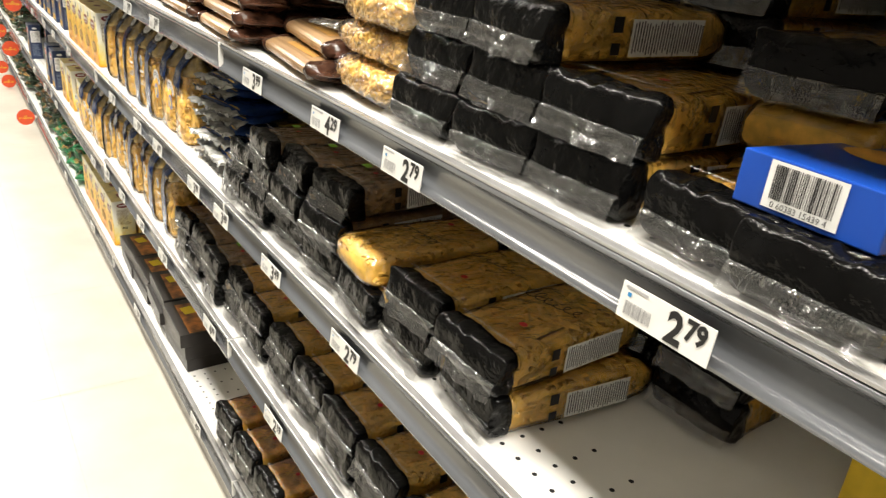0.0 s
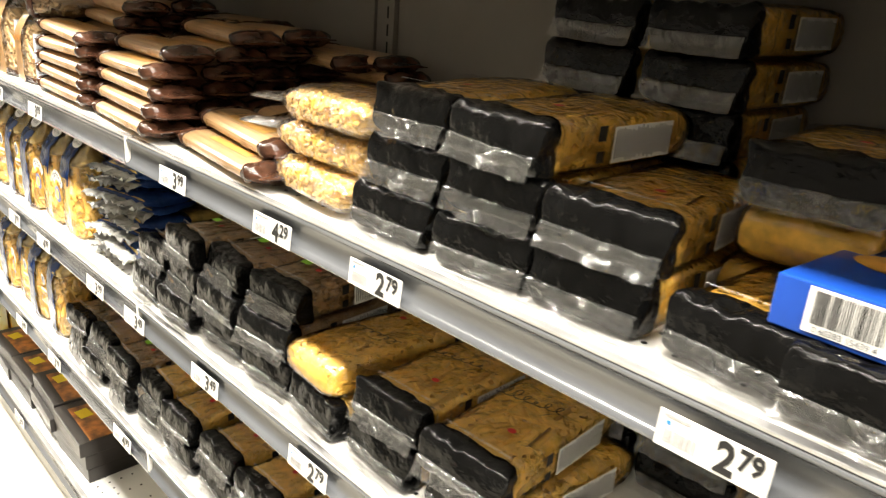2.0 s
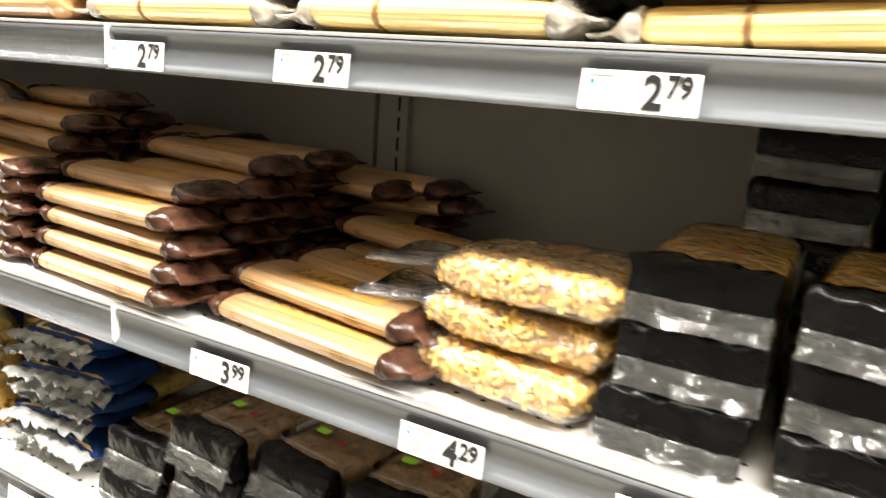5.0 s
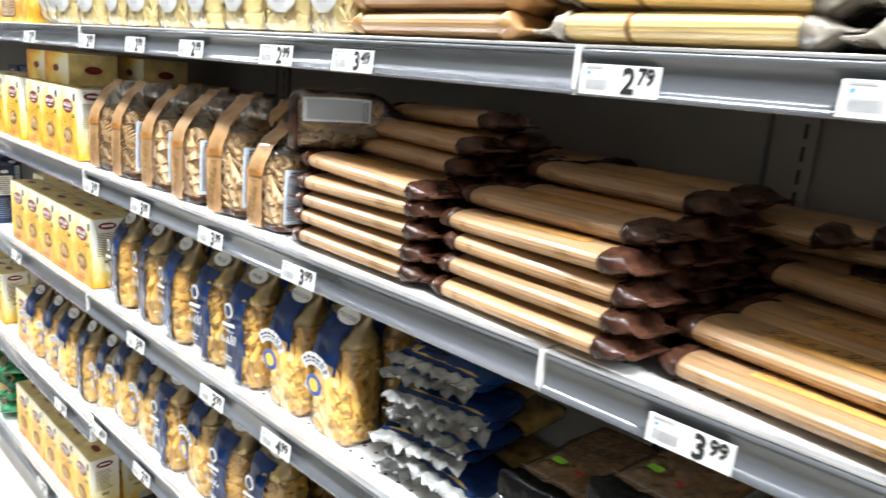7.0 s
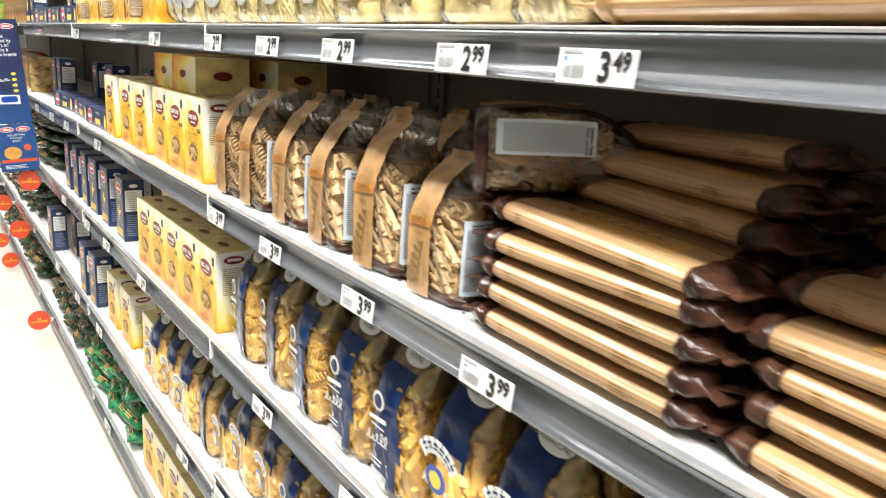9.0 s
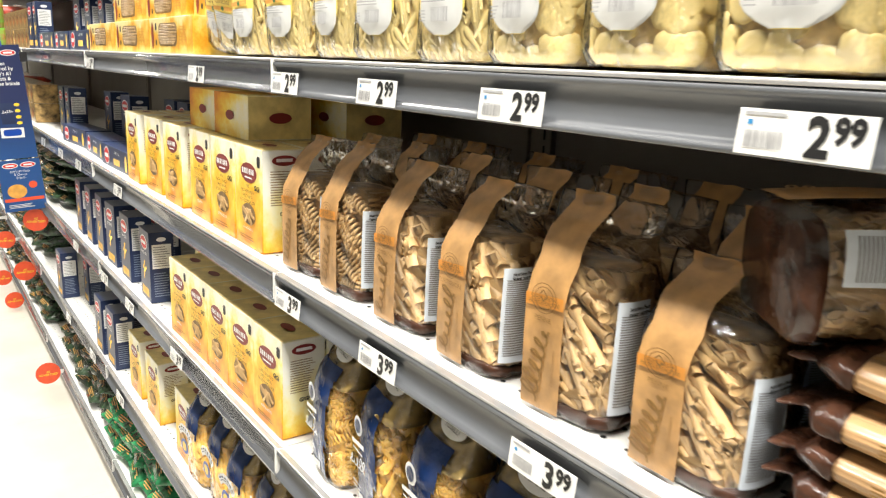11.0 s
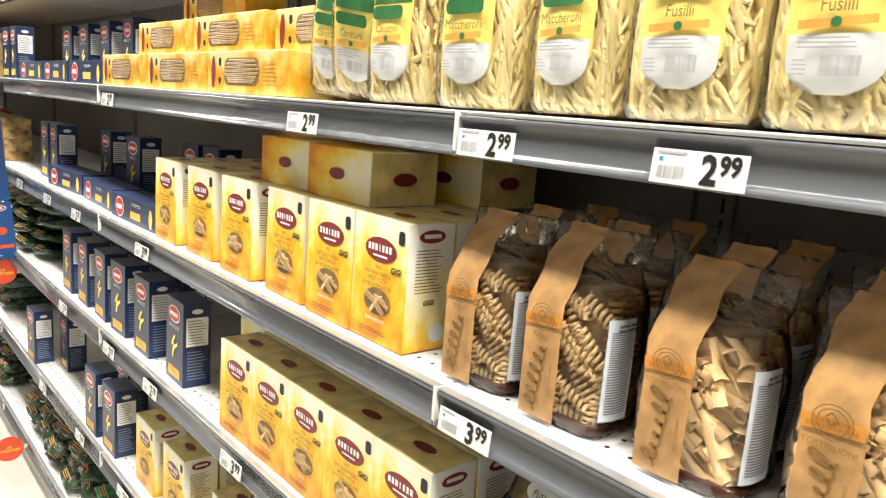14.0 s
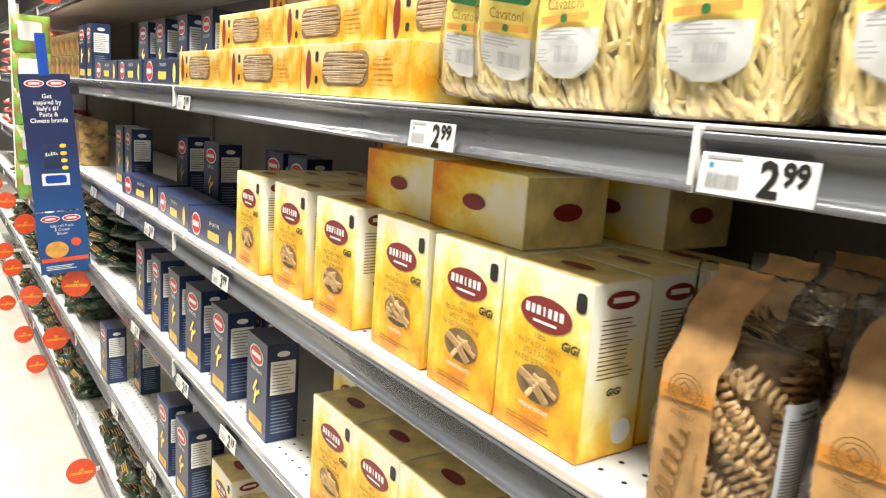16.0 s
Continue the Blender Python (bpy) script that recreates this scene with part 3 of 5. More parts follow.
TAGS = {
    ("2", "79"): [("M", -0.901), ("M", -0.556), ("L", -0.447), ("U", -0.006), ("U", -0.223), ("U", -0.495), ("U", -0.75), ("L", -0.95)],
    ("4", "29"): [("M", -0.372)],
    ("3", "99"): [("M", -0.121), ("M", 0.459), ("M", 0.707), ("M", 0.972), ("M", 1.209), ("L", 0.696), ("L", 0.22), ("L", 1.0), ("M", 2.18), ("L", 1.75), ("F", 0.52), ("F", 1.45)],
    ("3", "49"): [("L", -0.192), ("U", 0.365), ("L", 0.05), ("F", 0.75), ("B", 0.9)],
    ("2", "99"): [("U", 0.532), ("U", 0.776), ("U", 0.987), ("U", 1.214), ("U", 1.565), ("U", 2.40), ("B", 1.62), ("B", 2.25), ("F", 0.98)],
    ("4", "99"): [("L", 0.501), ("F", 1.2), ("F", 0.15), ("B", 0.3)],
    ("2", "19"): [("L", 2.129), ("L", 2.40), ("L", 2.80), ("M", 2.66), ("M", 2.95), ("M", 3.3), ("F", 2.65), ("F", 3.05), ("F", -0.2), ("F", 2.3), ("F", -0.5)],
}
seed = 0
for (big, small), spots in TAGS.items():
    seed += 1
    put(price_tag(big, small, seed), [pose(-0.0075, y - 0.039, shelf_top(lv, y) - 0.0308, 0, 5, 0) for lv, y in spots])


def jit(seed):
    r = random.Random(seed)
    return lambda a: r.uniform(-a, a)


# ---- pasta bags with black ends, lying with the end to the front ----
def black_bag(name, label, piece, pasta, core, seed, sticker=None, panel=True, D=0.205, W=0.104, H=0.05):
    t = thing(name, label, "pasta bag", "black-ended pasta bags")
    up = Matrix.Translation((0, 0, H / 2)) @ ALONG_X
    secs = [(0.008, H * 0.93, W * 0.95, 7), (0.024, H * 0.98, W * 0.98, 7), (0.05, H * 0.99, W * 0.99, 6), (0.08, H, W, 6), (0.105, H * 1.01, W, 6), (0.13, H * 1.01, W, 6), (0.155, H, W, 6), (0.175, H * 0.98, W * 0.99, 6), (0.192, H * 0.92, W * 0.97, 6), (D, H * 0.6, W * 0.92, 6)]
    shrink = [(s[0], s[1] - 0.0056, s[2] - 0.0056, s[3]) for s in secs]
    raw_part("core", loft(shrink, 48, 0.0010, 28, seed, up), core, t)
    snug = [(s[0], s[1] - 0.0015, s[2] - 0.0015, s[3]) for s in secs]
    fl = loft(dense(secs, 2), 60, 0.0013, 28, seed, up)
    raw_part("pasta", scatter(fl, piece, 230 if piece != "elbow" else 430, seed, 0.4, keep=lambda p: 0.020 < p.x < D - 0.010, size=1.15 if piece != "elbow" else 1.0, inside=within(snug, up)), pasta, t)
    fill = raw_part("film", fl, FILM, t, "clear glossy film")
    fill.visible_shadow = False
    ring = [(-0.0135, 0.06, 8), (-0.0130, 0.26, 9), (-0.0125, 0.42, 10), (-0.0110, 0.58, 10), (-0.0090, 0.72, 10), (-0.0065, 0.84, 10), (-0.0030, 0.93, 10), (0.0010, 0.975, 10), (0.006, 0.99, 10), (0.011, 1.0, 10), (0.016, 1.01, 9), (0.022, 1.03, 8)]
    ends = [(x * 0.72, H * k * 0.97, W * 0.975, p, H * 0.16 * max(0, 0.9 - k), 0) for x, k, p in ring] + [(0.0163, H * 0.93, W * 0.93, 6)]
    ev, ef = loft(ends, 104, 0.0016, 42, seed + 5, up, crease=0.0022)
    for q in ev:
        # folded gusset ears at the upper corners
        ear = max(0, 1 - abs(q.x - 0.001) / 0.016) * max(0, abs(q.y) / (W / 2) - 0.72) / 0.28 * max(0, q.z / H - 0.45)
        q.y *= 1 + 0.13 * ear
        q.z += 0.010 * ear
        q.x -= 0.008 * ear
    raw_part("end_wrap", (ev, ef), BLACKFILM, t, "crinkled black film end")
    # crimped seal folded down over the lower half of the end
    v, f = [], []
    rows = [(-0.0102, 0.45), (-0.0135, 0.42), (-0.0160, 0.24), (-0.0200, 0.07)]
    m = 72
    r = random.Random(seed)
    ph, tilt = r.uniform(0, 6), r.uniform(-0.05, 0.05)
    for k, (x, z) in enumerate(rows):
        for i in range(m + 1):
            y = -W * 0.485 + W * 0.97 * i / m
            v.append(Vector((x + 0.0009 * (i % 2) * (k > 0) + 0.0034 * noise.noise(Vector((i * 0.11, k * 0.5, ph))) * k / 2, y, H * (z + tilt * y / W) + 0.0005 * math.sin(i * 0.07 + ph))))
    for k in range(3):
        for i in range(m):
            f.append((k * (m + 1) + i, k * (m + 1) + i + 1, (k + 1) * (m + 1) + i + 1, (k + 1) * (m + 1) + i))
    raw_part("seal_strip", (v, f), SEAL, t, "clear ribbed heat seal", smooth=False)
    if panel:
        bm = bmesh.new()
        rect(bm, on(SIDE, 0, -W / 2 - 0.001, 0), 0.125, H * 0.5, 0.085, H * 0.62)
        p = part("facts_panel", bm, PANEL, t, "white nutrition panel", smooth=False)
        bm = bmesh.new()
        for i in range(26):
            rect(bm, on(SIDE, 0, -W / 2 - 0.001, 0), 0.086 + i * 0.0032, H * (0.5 + 0.03 * math.sin(i * 7)), 0.0013, H * (0.5 + 0.05 * math.sin(i * 3)), 0.0008)
        part("small_print", bm, INK, p, smooth=False)
        bm = bmesh.new()
        rect(bm, on(SIDE, 0, -W / 2 - 0.001, 0), 0.067, H * 0.72, 0.011, 0.013)
        rect(bm, on(SIDE, 0, -W / 2 - 0.001, 0), 0.067, H * 0.32, 0.010, 0.010)
        part("symbol", bm, INK, t, smooth=False)
    top = on(TOP, 0, 0, H + 0.0022)
    bm = bmesh.new()
    scrawl(bm, top, stroke(-0.01, 0.115, 0.075, 0.02, seed, 6, 12), 0.0014)
    part("script", bm, INK, t, "black handwritten script", smooth=False)
    words("writing", "PASTA DI SEMOLA DI GRANO DURO", 0.0052, WHITE_INK, t, on(TOP, 0.016, 0, H + 0.0036), 0, 0, squeeze=0.95)
    bm = bmesh.new()
    oval(bm, top, 0.012, 0.056, 0.0048, 0.004)
    part("red_mark", bm, RED, t, smooth=False)
    if sticker:
        bm = bmesh.new()
        rounded(bm, top, -0.02, 0.062, 0.017, 0.012, 0.003, 0.001)
        part("sticker", bm, sticker, t, "small bright sticker", smooth=False)
    return t


YB = [black_bag("pasta_bag", "yellow durum pasta in a clear bag with a black end", k, PASTA, PASTA_CORE, 11 + i) for i, k in enumerate(("penne", "elbow", "penne"))]
WB = [black_bag("wholewheat_bag", "brown wholewheat pasta in a clear bag with a black end", k, WHOLE, WHOLE_CORE, 21 + i, GREENDOT) for i, k in enumerate(("penne", "fusilli"))]
slots = {0: [], 1: [], 2: []}
wslots = {0: [], 1: []}
ZM, ZL, ZF, ZB, ZU = (LEVELS[k] + 0.001 for k in "MLFBU")
ZG = 0.431
j = jit(5)
HB = 0.0485


def stack(cols, z, table, kinds, x0=0.024, step=HB):
    for c, (y, layers, dx) in enumerate(cols):
        for k in range(layers):
            table[kinds[(c + k) % len(kinds)]].append(pose(x0 + dx + j(0.009) + 0.006 * k, y + j(0.005), z + k * step, j(2.0), j(1.5), j(6)))


stack([(-0.58, 3, 0), (-0.697, 3, 0.0), (-0.812, 2, -0.004), (-0.927, 1, 0), (-1.015, 1, 0)], ZM, slots, [0, 1, 2])
for k in range(3):
    slots[k].append(pose(0.335 if k < 2 else 0.13, -0.90 - 0.01 * k, ZM + k * HB, j(1), j(1), 182 if k < 2 else 4))
for y in (-0.63, -0.75, -1.01, -1.13):
    for k in range(5):
        slots[k % 3].append(pose(0.246 + j(0.005), y, ZM + k * HB * 0.99, j(1), j(1), j(3)))
stack([(-0.703, 2, 0), (-0.578, 2, 0), (-0.46, 1, 0.004)], ZL, slots, [2, 0])
slots[2].append(pose(0.222, -0.462, ZL + HB, 0, 0, 176))
for y in (-0.58, -0.70, -0.82):
    for k in range(2):
        slots[1].append(pose(0.245, y, ZL + k * HB, 0, 0, j(5)))
stack([(-0.342, 3, 0), (-0.222, 3, 0), (-0.102, 3, 0), (0.018, 2, 0.0)], ZL, wslots, [0, 1])
for y in (-0.3, -0.18, -0.06):
    wslots[0].append(pose(0.24, y, ZL + 2 * HB, 0, 0, j(5)))
    wslots[1].append(pose(0.24, y, ZL + HB, 0, 0, j(5)))
stack([(0.055, 2, 0.01), (-0.065, 2, 0), (-0.185, 2, 0.004), (-0.305, 2, 0), (-0.425, 2, 0), (-0.545, 2, 0), (-0.665, 2, 0)], ZF, slots, [0, 1, 2])
stack([(0.18, 2, 0), (0.30, 2, 0.006), (0.42, 2, 0)], ZF, wslots, [1, 0])
for k, ps in slots.items():
    put(YB[k], ps)
for k, ps in wslots.items():
    put(WB[k], ps)


# ---- clear bags of small elbows, lying along the shelf ----
def elbow_bag(seed):
    t = thing("elbow_bag", "small yellow elbow pasta in a clear twisted bag", "pasta bag", "clear elbow bags")
    up = Matrix.Translation((0, 0, 0.0225)) @ ALONG_Y
    secs = [(-0.085, 0.03, 0.09, 3), (-0.07, 0.047, 0.115, 3.2), (0.0, 0.052, 0.125, 3.2), (0.05, 0.05, 0.12, 3), (0.075, 0.038, 0.10, 2.6), (0.088, 0.02, 0.07, 2.4)]
    secs = [(z, w, d * 0.82, p) for z, d, w, p in secs]
    core = [(z * 0.96, d - 0.008, w - 0.008, p) for z, d, w, p in secs]
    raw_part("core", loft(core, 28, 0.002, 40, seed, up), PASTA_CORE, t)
    fl = loft(secs, 28, 0.003, 30, seed, up)
    raw_part("pasta", scatter(fl, "elbow", 560, seed, 0.3, size=1.1), ELBOW, t)
    tip = [(0.10, 0.06, 0.014, 2), (0.118, 0.085, 0.012, 2.2), (0.15, 0.115, 0.007, 3)]
    raw_part("film", loft([(z, d + 0.003, w + 0.003, p) for z, d, w, p in secs] + tip, 28, 0.005, 34, seed + 3, up), FILM_HAZE, t, "clear crinkled film").visible_shadow = False
    return t


put(elbow_bag(3), [pose(0.075, -0.435, ZM + 0.003, 0, 0, -6), pose(0.085, -0.44, ZM + 0.043, 2, 0, 3), pose(0.08, -0.452, ZM + 0.083, -2, 0, -4)])


# ---- spaghetti packs, lying along the shelf ----
def spaghetti_pack(name, label, strands, endmat, endname, L, seed, script=True, group="spaghetti packs", thick=1.0):
    t = thing(name, label, "spaghetti pack", group)
    up = Matrix.Translation((0, 0, 0.0148)) @ Matrix.Diagonal((1, 1, thick, 1)) @ ALONG_Y
    h = L / 2
    prof = [(-h, 0.050, 0.010, 2.4), (-h + 0.010, 0.070, 0.0250, 2.4), (-h * 0.82, 0.0765, 0.0295, 2.4), (0, 0.078, 0.030, 2.4), (h * 0.82, 0.0765, 0.0295, 2.4), (h - 0.010, 0.070, 0.0250, 2.4), (h, 0.050, 0.010, 2.4)]
    raw_part("spaghetti", loft(prof, 88, 0.0006, 30, seed, up, 0.00028, 22), strands, t)
    for s in (-1, 1):
        r = random.Random(seed * 3 + s)
        lean, drop = r.uniform(-0.006, 0.006), r.uniform(-0.003, 0.003)
        e = [(s * (h - (0.019 if script else 0.014)), 0.0792, 0.0312, 2.5), (s * (h - 0.009), 0.0790, 0.0310, 2.5), (s * (h - 0.003), 0.0765, 0.0288, 2.4), (s * (h + 0.003), 0.068, 0.0205, 2.3),
             (s * (h + 0.007), 0.058, 0.0125, 2.2, drop * 0.4, lean * 0.5), (s * (h + 0.011), 0.053, 0.0075, 2.4, drop * 0.7, lean * 0.8), (s * (h + 0.016), 0.060, 0.0052, 3, drop, lean), (s * (h + 0.024), 0.068, 0.0030, 3.5, drop * 1.3, lean)]
        raw_part(endname, loft(dense(e, 2), 60, 0.0022, 70, seed + s, up, crease=0.0021), endmat, t, "crumpled film end")
    if not script and strands is STRAND_Y:
        raw_part("film_seam", loft([(h * 0.3, 0.0790, 0.0312, 2.4), (h * 0.3 + 0.005, 0.0790, 0.0312, 2.4)], 60, 0.0005, 60, seed, up), INK_BROWN, t, "brown printed seam")
    wide = [(-h * 0.62, 0.0785, 0.0308, 2.4), (0, 0.0792, 0.0312, 2.4), (h * 0.4, 0.0787, 0.0310, 2.4)]
    lv, lf = loft(wide, 88, 0, 30, seed, None)
    keep = [f for f in lf if len(f) == 4 and all(lv[i].y < -0.0105 for i in f) and all(-0.022 < lv[i].x < 0.03 for i in f)]
    lv = [up @ v for v in lv]
    raw_part("sleeve_print", (lv, keep), SLEEVE if script else PANEL, t, "printed sleeve")
    if script:
        bm = bmesh.new()
        scrawl(bm, on(TOP, 0, 0, 0.0150 + 0.0164 * thick), stroke(0.0, -0.002, L * 0.45, 0.026, seed, 7, 4), 0.0016)
        part("script", bm, INK, t, smooth=False)
        bm = bmesh.new()
        lines(bm, on(FRONT, -0.0400, 0, 0.0145), -h * 0.62, 0, 0.012, 0.010, 4, seed, 0.5)
        part("weight_print", bm, INK_BROWN, t, smooth=False)
        bm = bmesh.new()
        lines(bm, on(FRONT, -0.0400, 0, 0.0145), h * 0.55, 0, 0.026, 0.010, 4, seed, 0.5)
        part("small_print", bm, INK_BROWN, t, smooth=False)
    return t


SP = [spaghetti_pack("spaghetti_pack", "brown wholewheat spaghetti in clear film with dark brown crumpled ends", STRAND_B, BROWNWRAP, "end_wrap", 0.258, 31 + i, thick=0.88) for i in range(2)]
sl = {0: [], 1: []}
PH = 0.0258


def sp_stack(y, rows):
    for k, (count, x, rz) in enumerate(rows):
        for c in range(count):
            sl[(k + c) % 2].append(pose(x + c * 0.082 + j(0.004), y + j(0.008), ZM + k * PH, j(2), j(1.5), rz + j(1.2)))


sp_stack(0.352, [(4, 0.048, -1.5), (4, 0.050, -2), (4, 0.052, -2), (4, 0.056, -2.5), (4, 0.062, -3), (3, 0.13, -6), (2, 0.15, -4), (1, 0.21, -10)])
sp_stack(0.058, [(4, 0.045, -4), (4, 0.050, -5), (4, 0.056, -4), (4, 0.060, -6), (3, 0.086, -7), (2, 0.20, -7)])
sp_stack(-0.235, [(3, 0.052, -8), (3, 0.082, -9), (1, 0.26, -8)])
for x, y, k, rz in ((0.36, -0.08, 4, -5), (0.37, -0.10, 3, -9), (0.31, -0.03, 4, -4), (0.37, -0.06, 2, -4), (0.37, -0.09, 1, -3), (0.37, -0.07, 0, -3), (0.36, 0.28, 5, -6), (0.28, 0.30, 5, -4), (0.37, 0.30, 4, -3), (0.37, 0.30, 3, -3)):
    sl[k % 2].append(pose(x, y, ZM + k * PH, j(3), j(2), rz + j(3)))
for k, ps in sl.items():
    put(SP[k], ps)
CLEAR_END = mat("clear_crumple", (0.36, 0.32, 0.26), 0.2, vary=0.4, scale=50, bump=0.8, bscale=70, coat=0.5)
YS = spaghetti_pack("spaghetti_pack", "yellow spaghetti in clear film with crumpled clear ends", STRAND_Y, CLEAR_END, "end_film", 0.238, 41, False, "yellow spaghetti packs")
ps = []
for c, y in enumerate((-0.08, -0.353, -0.626, -0.90, -1.17)):
    for k in range(5):
        for d in range(3):
            ps.append(pose(0.042 + 0.08 * d + j(0.003), y + j(0.008), ZU + k * 0.0292, j(2), 0, j(1.5)))
put(YS, ps)
PS = spaghetti_pack("spaghetti_pack", "pale brown spaghetti in clear film with an orange printed band", STRAND_P, KRAFT, "end_film", 0.252, 43, False, "brown spaghetti packs")
put(PS, [pose(0.042 + 0.08 * d, 0.218 + j(0.006), ZU + k * 0.0292, 0, 0, j(1.5)) for k in range(5) for d in range(3)])


# ---- standing bags with a kraft paper strip ----
def kraft_bag(piece, seed, title):
    t = thing("kraft_label_bag", "brown spelt pasta in a clear bag with a kraft paper strip", "pasta bag", "kraft label bags")
    W, D = 0.102, 0.080
    secs = [(0.002, D * 0.9, W * 0.92, 5), (0.015, D, W, 4), (0.07, D * 1.03, W * 1.02, 4), (0.115, D * 0.98, W, 4), (0.135, D * 0.8, W * 0.97, 3.6)]
    flap = [(0.155, D * 0.42, W * 0.98, 3), (0.170, D * 0.18, W * 1.02, 3, 0.006, 0), (0.186, 0.006, W * 1.03, 4, 0.012, 0)]
    raw_part("core", loft([(s[0], s[1] - 0.026, s[2] - 0.026, s[3]) for s in secs], 28, 0.002, 40, seed), TAN_SHADE_CORE, t)
    fl = loft(secs, 32, 0.0012, 30, seed)
    raw_part("pasta", scatter(fl, piece, {"rigatoni": 125, "fusilli": 125, "penne": 190}[piece], seed, 0.95 if piece != "penne" else 0.7, size=1.3, along=(0.1, 0.7, 0.6), inside=within(secs)), TANWHOLE, t)
    raw_part("film", loft([(s[0], s[1] + 0.004, s[2] + 0.004, *s[3:]) for s in dense(secs + flap, 2)], 48, 0.0045, 34, seed + 3, crease=0.0012), FILM_BAG, t, "clear crinkled film").visible_shadow = False
    raw_part("base_wrap", loft([(0.0, D * 0.9, W * 0.9, 5), (0.004, D * 0.98, W * 0.98, 5), (0.013, D * 1.06, W * 1.06, 4), (0.0135, D * 0.9, W * 0.9, 4)], 30, 0.002, 40, seed), BROWNWRAP, t, "dark brown film base")
    # kraft strip up the front, bending back over the shoulder
    path = [(-0.0445, 0.004), (-0.0462, 0.03), (-0.0468, 0.07), (-0.0455, 0.100), (-0.0425, 0.118), (-0.036, 0.134), (-0.029, 0.146), (-0.020, 0.158), (-0.010, 0.169), (0.004, 0.180), (0.008, 0.188)]
    v, f = [], []
    y0, y1 = 0.037, -0.007
    for k, (x, z) in enumerate(path):
        wob = 0.0025 * math.sin(k * 1.7 + seed) * (1 if z > 0.11 else 0.4)
        for c in range(5):
            lift = 0.0 if z < 0.112 else 0.0022 * noise.noise(Vector((c * 0.9, k * 0.8, seed)))
            v.append(Vector((x - 0.001 - 0.0006 * (1 - abs(c - 2) / 2) + lift, y0 + (y1 - y0) * c / 4 + wob, z + lift)))
    for k in range(len(path) - 1):
        for c in range(4):
            f.append((k * 5 + c, k * 5 + c + 1, k * 5 + c + 6, k * 5 + c + 5))
    raw_part("paper_strip", (v, f), KRAFT, t, "kraft paper label strip")
    bm = bmesh.new()
    fm = on(FRONT, -0.0482, 0.015, 0)
    rect(bm, fm, 0, 0.1005, 0.043, 0.0105, 0.0004, 4)
    part("stamp", bm, KRAFT_DK, t, "orange printed stamp", smooth=False)
    for ra in (0.014, 0.0105):
        bm = bmesh.new()
        scrawl(bm, fm, [(ra * math.cos(a * 0.4488), 0.103 + ra * 0.92 * math.sin(a * 0.4488)) for a in range(15)], 0.0008, 0.0009)
        part("stamp_ring", bm, INK_BROWN, t, smooth=False)
    bm = bmesh.new()
    scrawl(bm, fm, [(-0.005, 0.106), (-0.001, 0.110), (0.004, 0.105), (0.0, 0.101), (-0.004, 0.104)], 0.0012, 0.0012)
    part("stamp_ear", bm, INK_BROWN, t, smooth=False)
    bm = bmesh.new()
    scrawl(bm, fm, stroke(-0.003, 0.044, 0.066, 0.022, seed, 6, 82), 0.0024, 0.0006)
    part("script", bm, INK_BROWN, t, smooth=False)
    words("variety", title, 0.0062, INK_BROWN, t, fm, 0, 0.083, 0.0006)
    words("side_writing", "PASTA DI FARRO", 0.0042, INK_BROWN, t, fm, 0.0165, 0.046, 0.0006, turn=90)
    words("stamp_writing", "SPELT PASTA\nP\u00c2TES \u00c9PEAUTRE", 0.0046, INK_BROWN, t, fm, 0, 0.1015, 0.0008, turn=4, line=0.9)
    sm = on(SIDE, 0, -W / 2 - 0.0072, 0)

    def wrapped(step, out, x0, x1, z0, z1, every=1):
        """Faces of the bag's own outline between two depths, as a printed panel."""
        pv, pf = loft([(c[0], c[1] + out, c[2] + out, c[3]) for c in dense(secs, step)], 96)
        rows = {}
        for f in pf[:-2]:
            c = sum((pv[i] for i in f), Vector()) / 4
            if c.y < -0.02 and x0 < c.x < x1 and z0 < c.z < z1 and (f[0] // 96) % every == 0:
                rows[f] = 1
        return pv, list(rows)

    p = raw_part("facts_panel", wrapped(10, 0.0115, -0.036, -0.002, 0.022, 0.114), PANEL_SHADE, t, "white nutrition facts panel")
    raw_part("small_print", wrapped(44, 0.0121, -0.033, -0.005, 0.026, 0.104, 2), INK_SOFT, p)
    words("panel_title", "Nutrition Facts\nValeur nutritive", 0.0042, INK, t, sm, -0.018, 0.1090, bold=0.0002)
    return t


KB = [kraft_bag("rigatoni", 51, "TORTIGLIONI"), kraft_bag("fusilli", 52, "FUSILLI"), kraft_bag("penne", 53, "PENNE")]
kp = {0: [], 1: [], 2: []}
for i, (y, k) in enumerate(((1.205, 1), (1.085, 1), (0.950, 0), (0.818, 0), (0.690, 2), (0.568, 2))):
    kp[k].append(pose(0.066 + j(0.004), y, ZM, 0, 0, j(5)) @ Matrix.Diagonal((1, 1, 0.86 if i == 5 else 1 + j(0.03), 1)))
    kp[k].append(pose(0.155, y + 0.015, ZM, 0, 0, j(7)))
    if i < 5:
        kp[(k + 1) % 3].append(pose(0.245, y, ZM, 0, 0, j(7)))
kp[2].append(pose(0.045, 0.530, ZM + 0.171, 0, 88, -38))
for k, ps in kp.items():
    put(KB[k], ps)


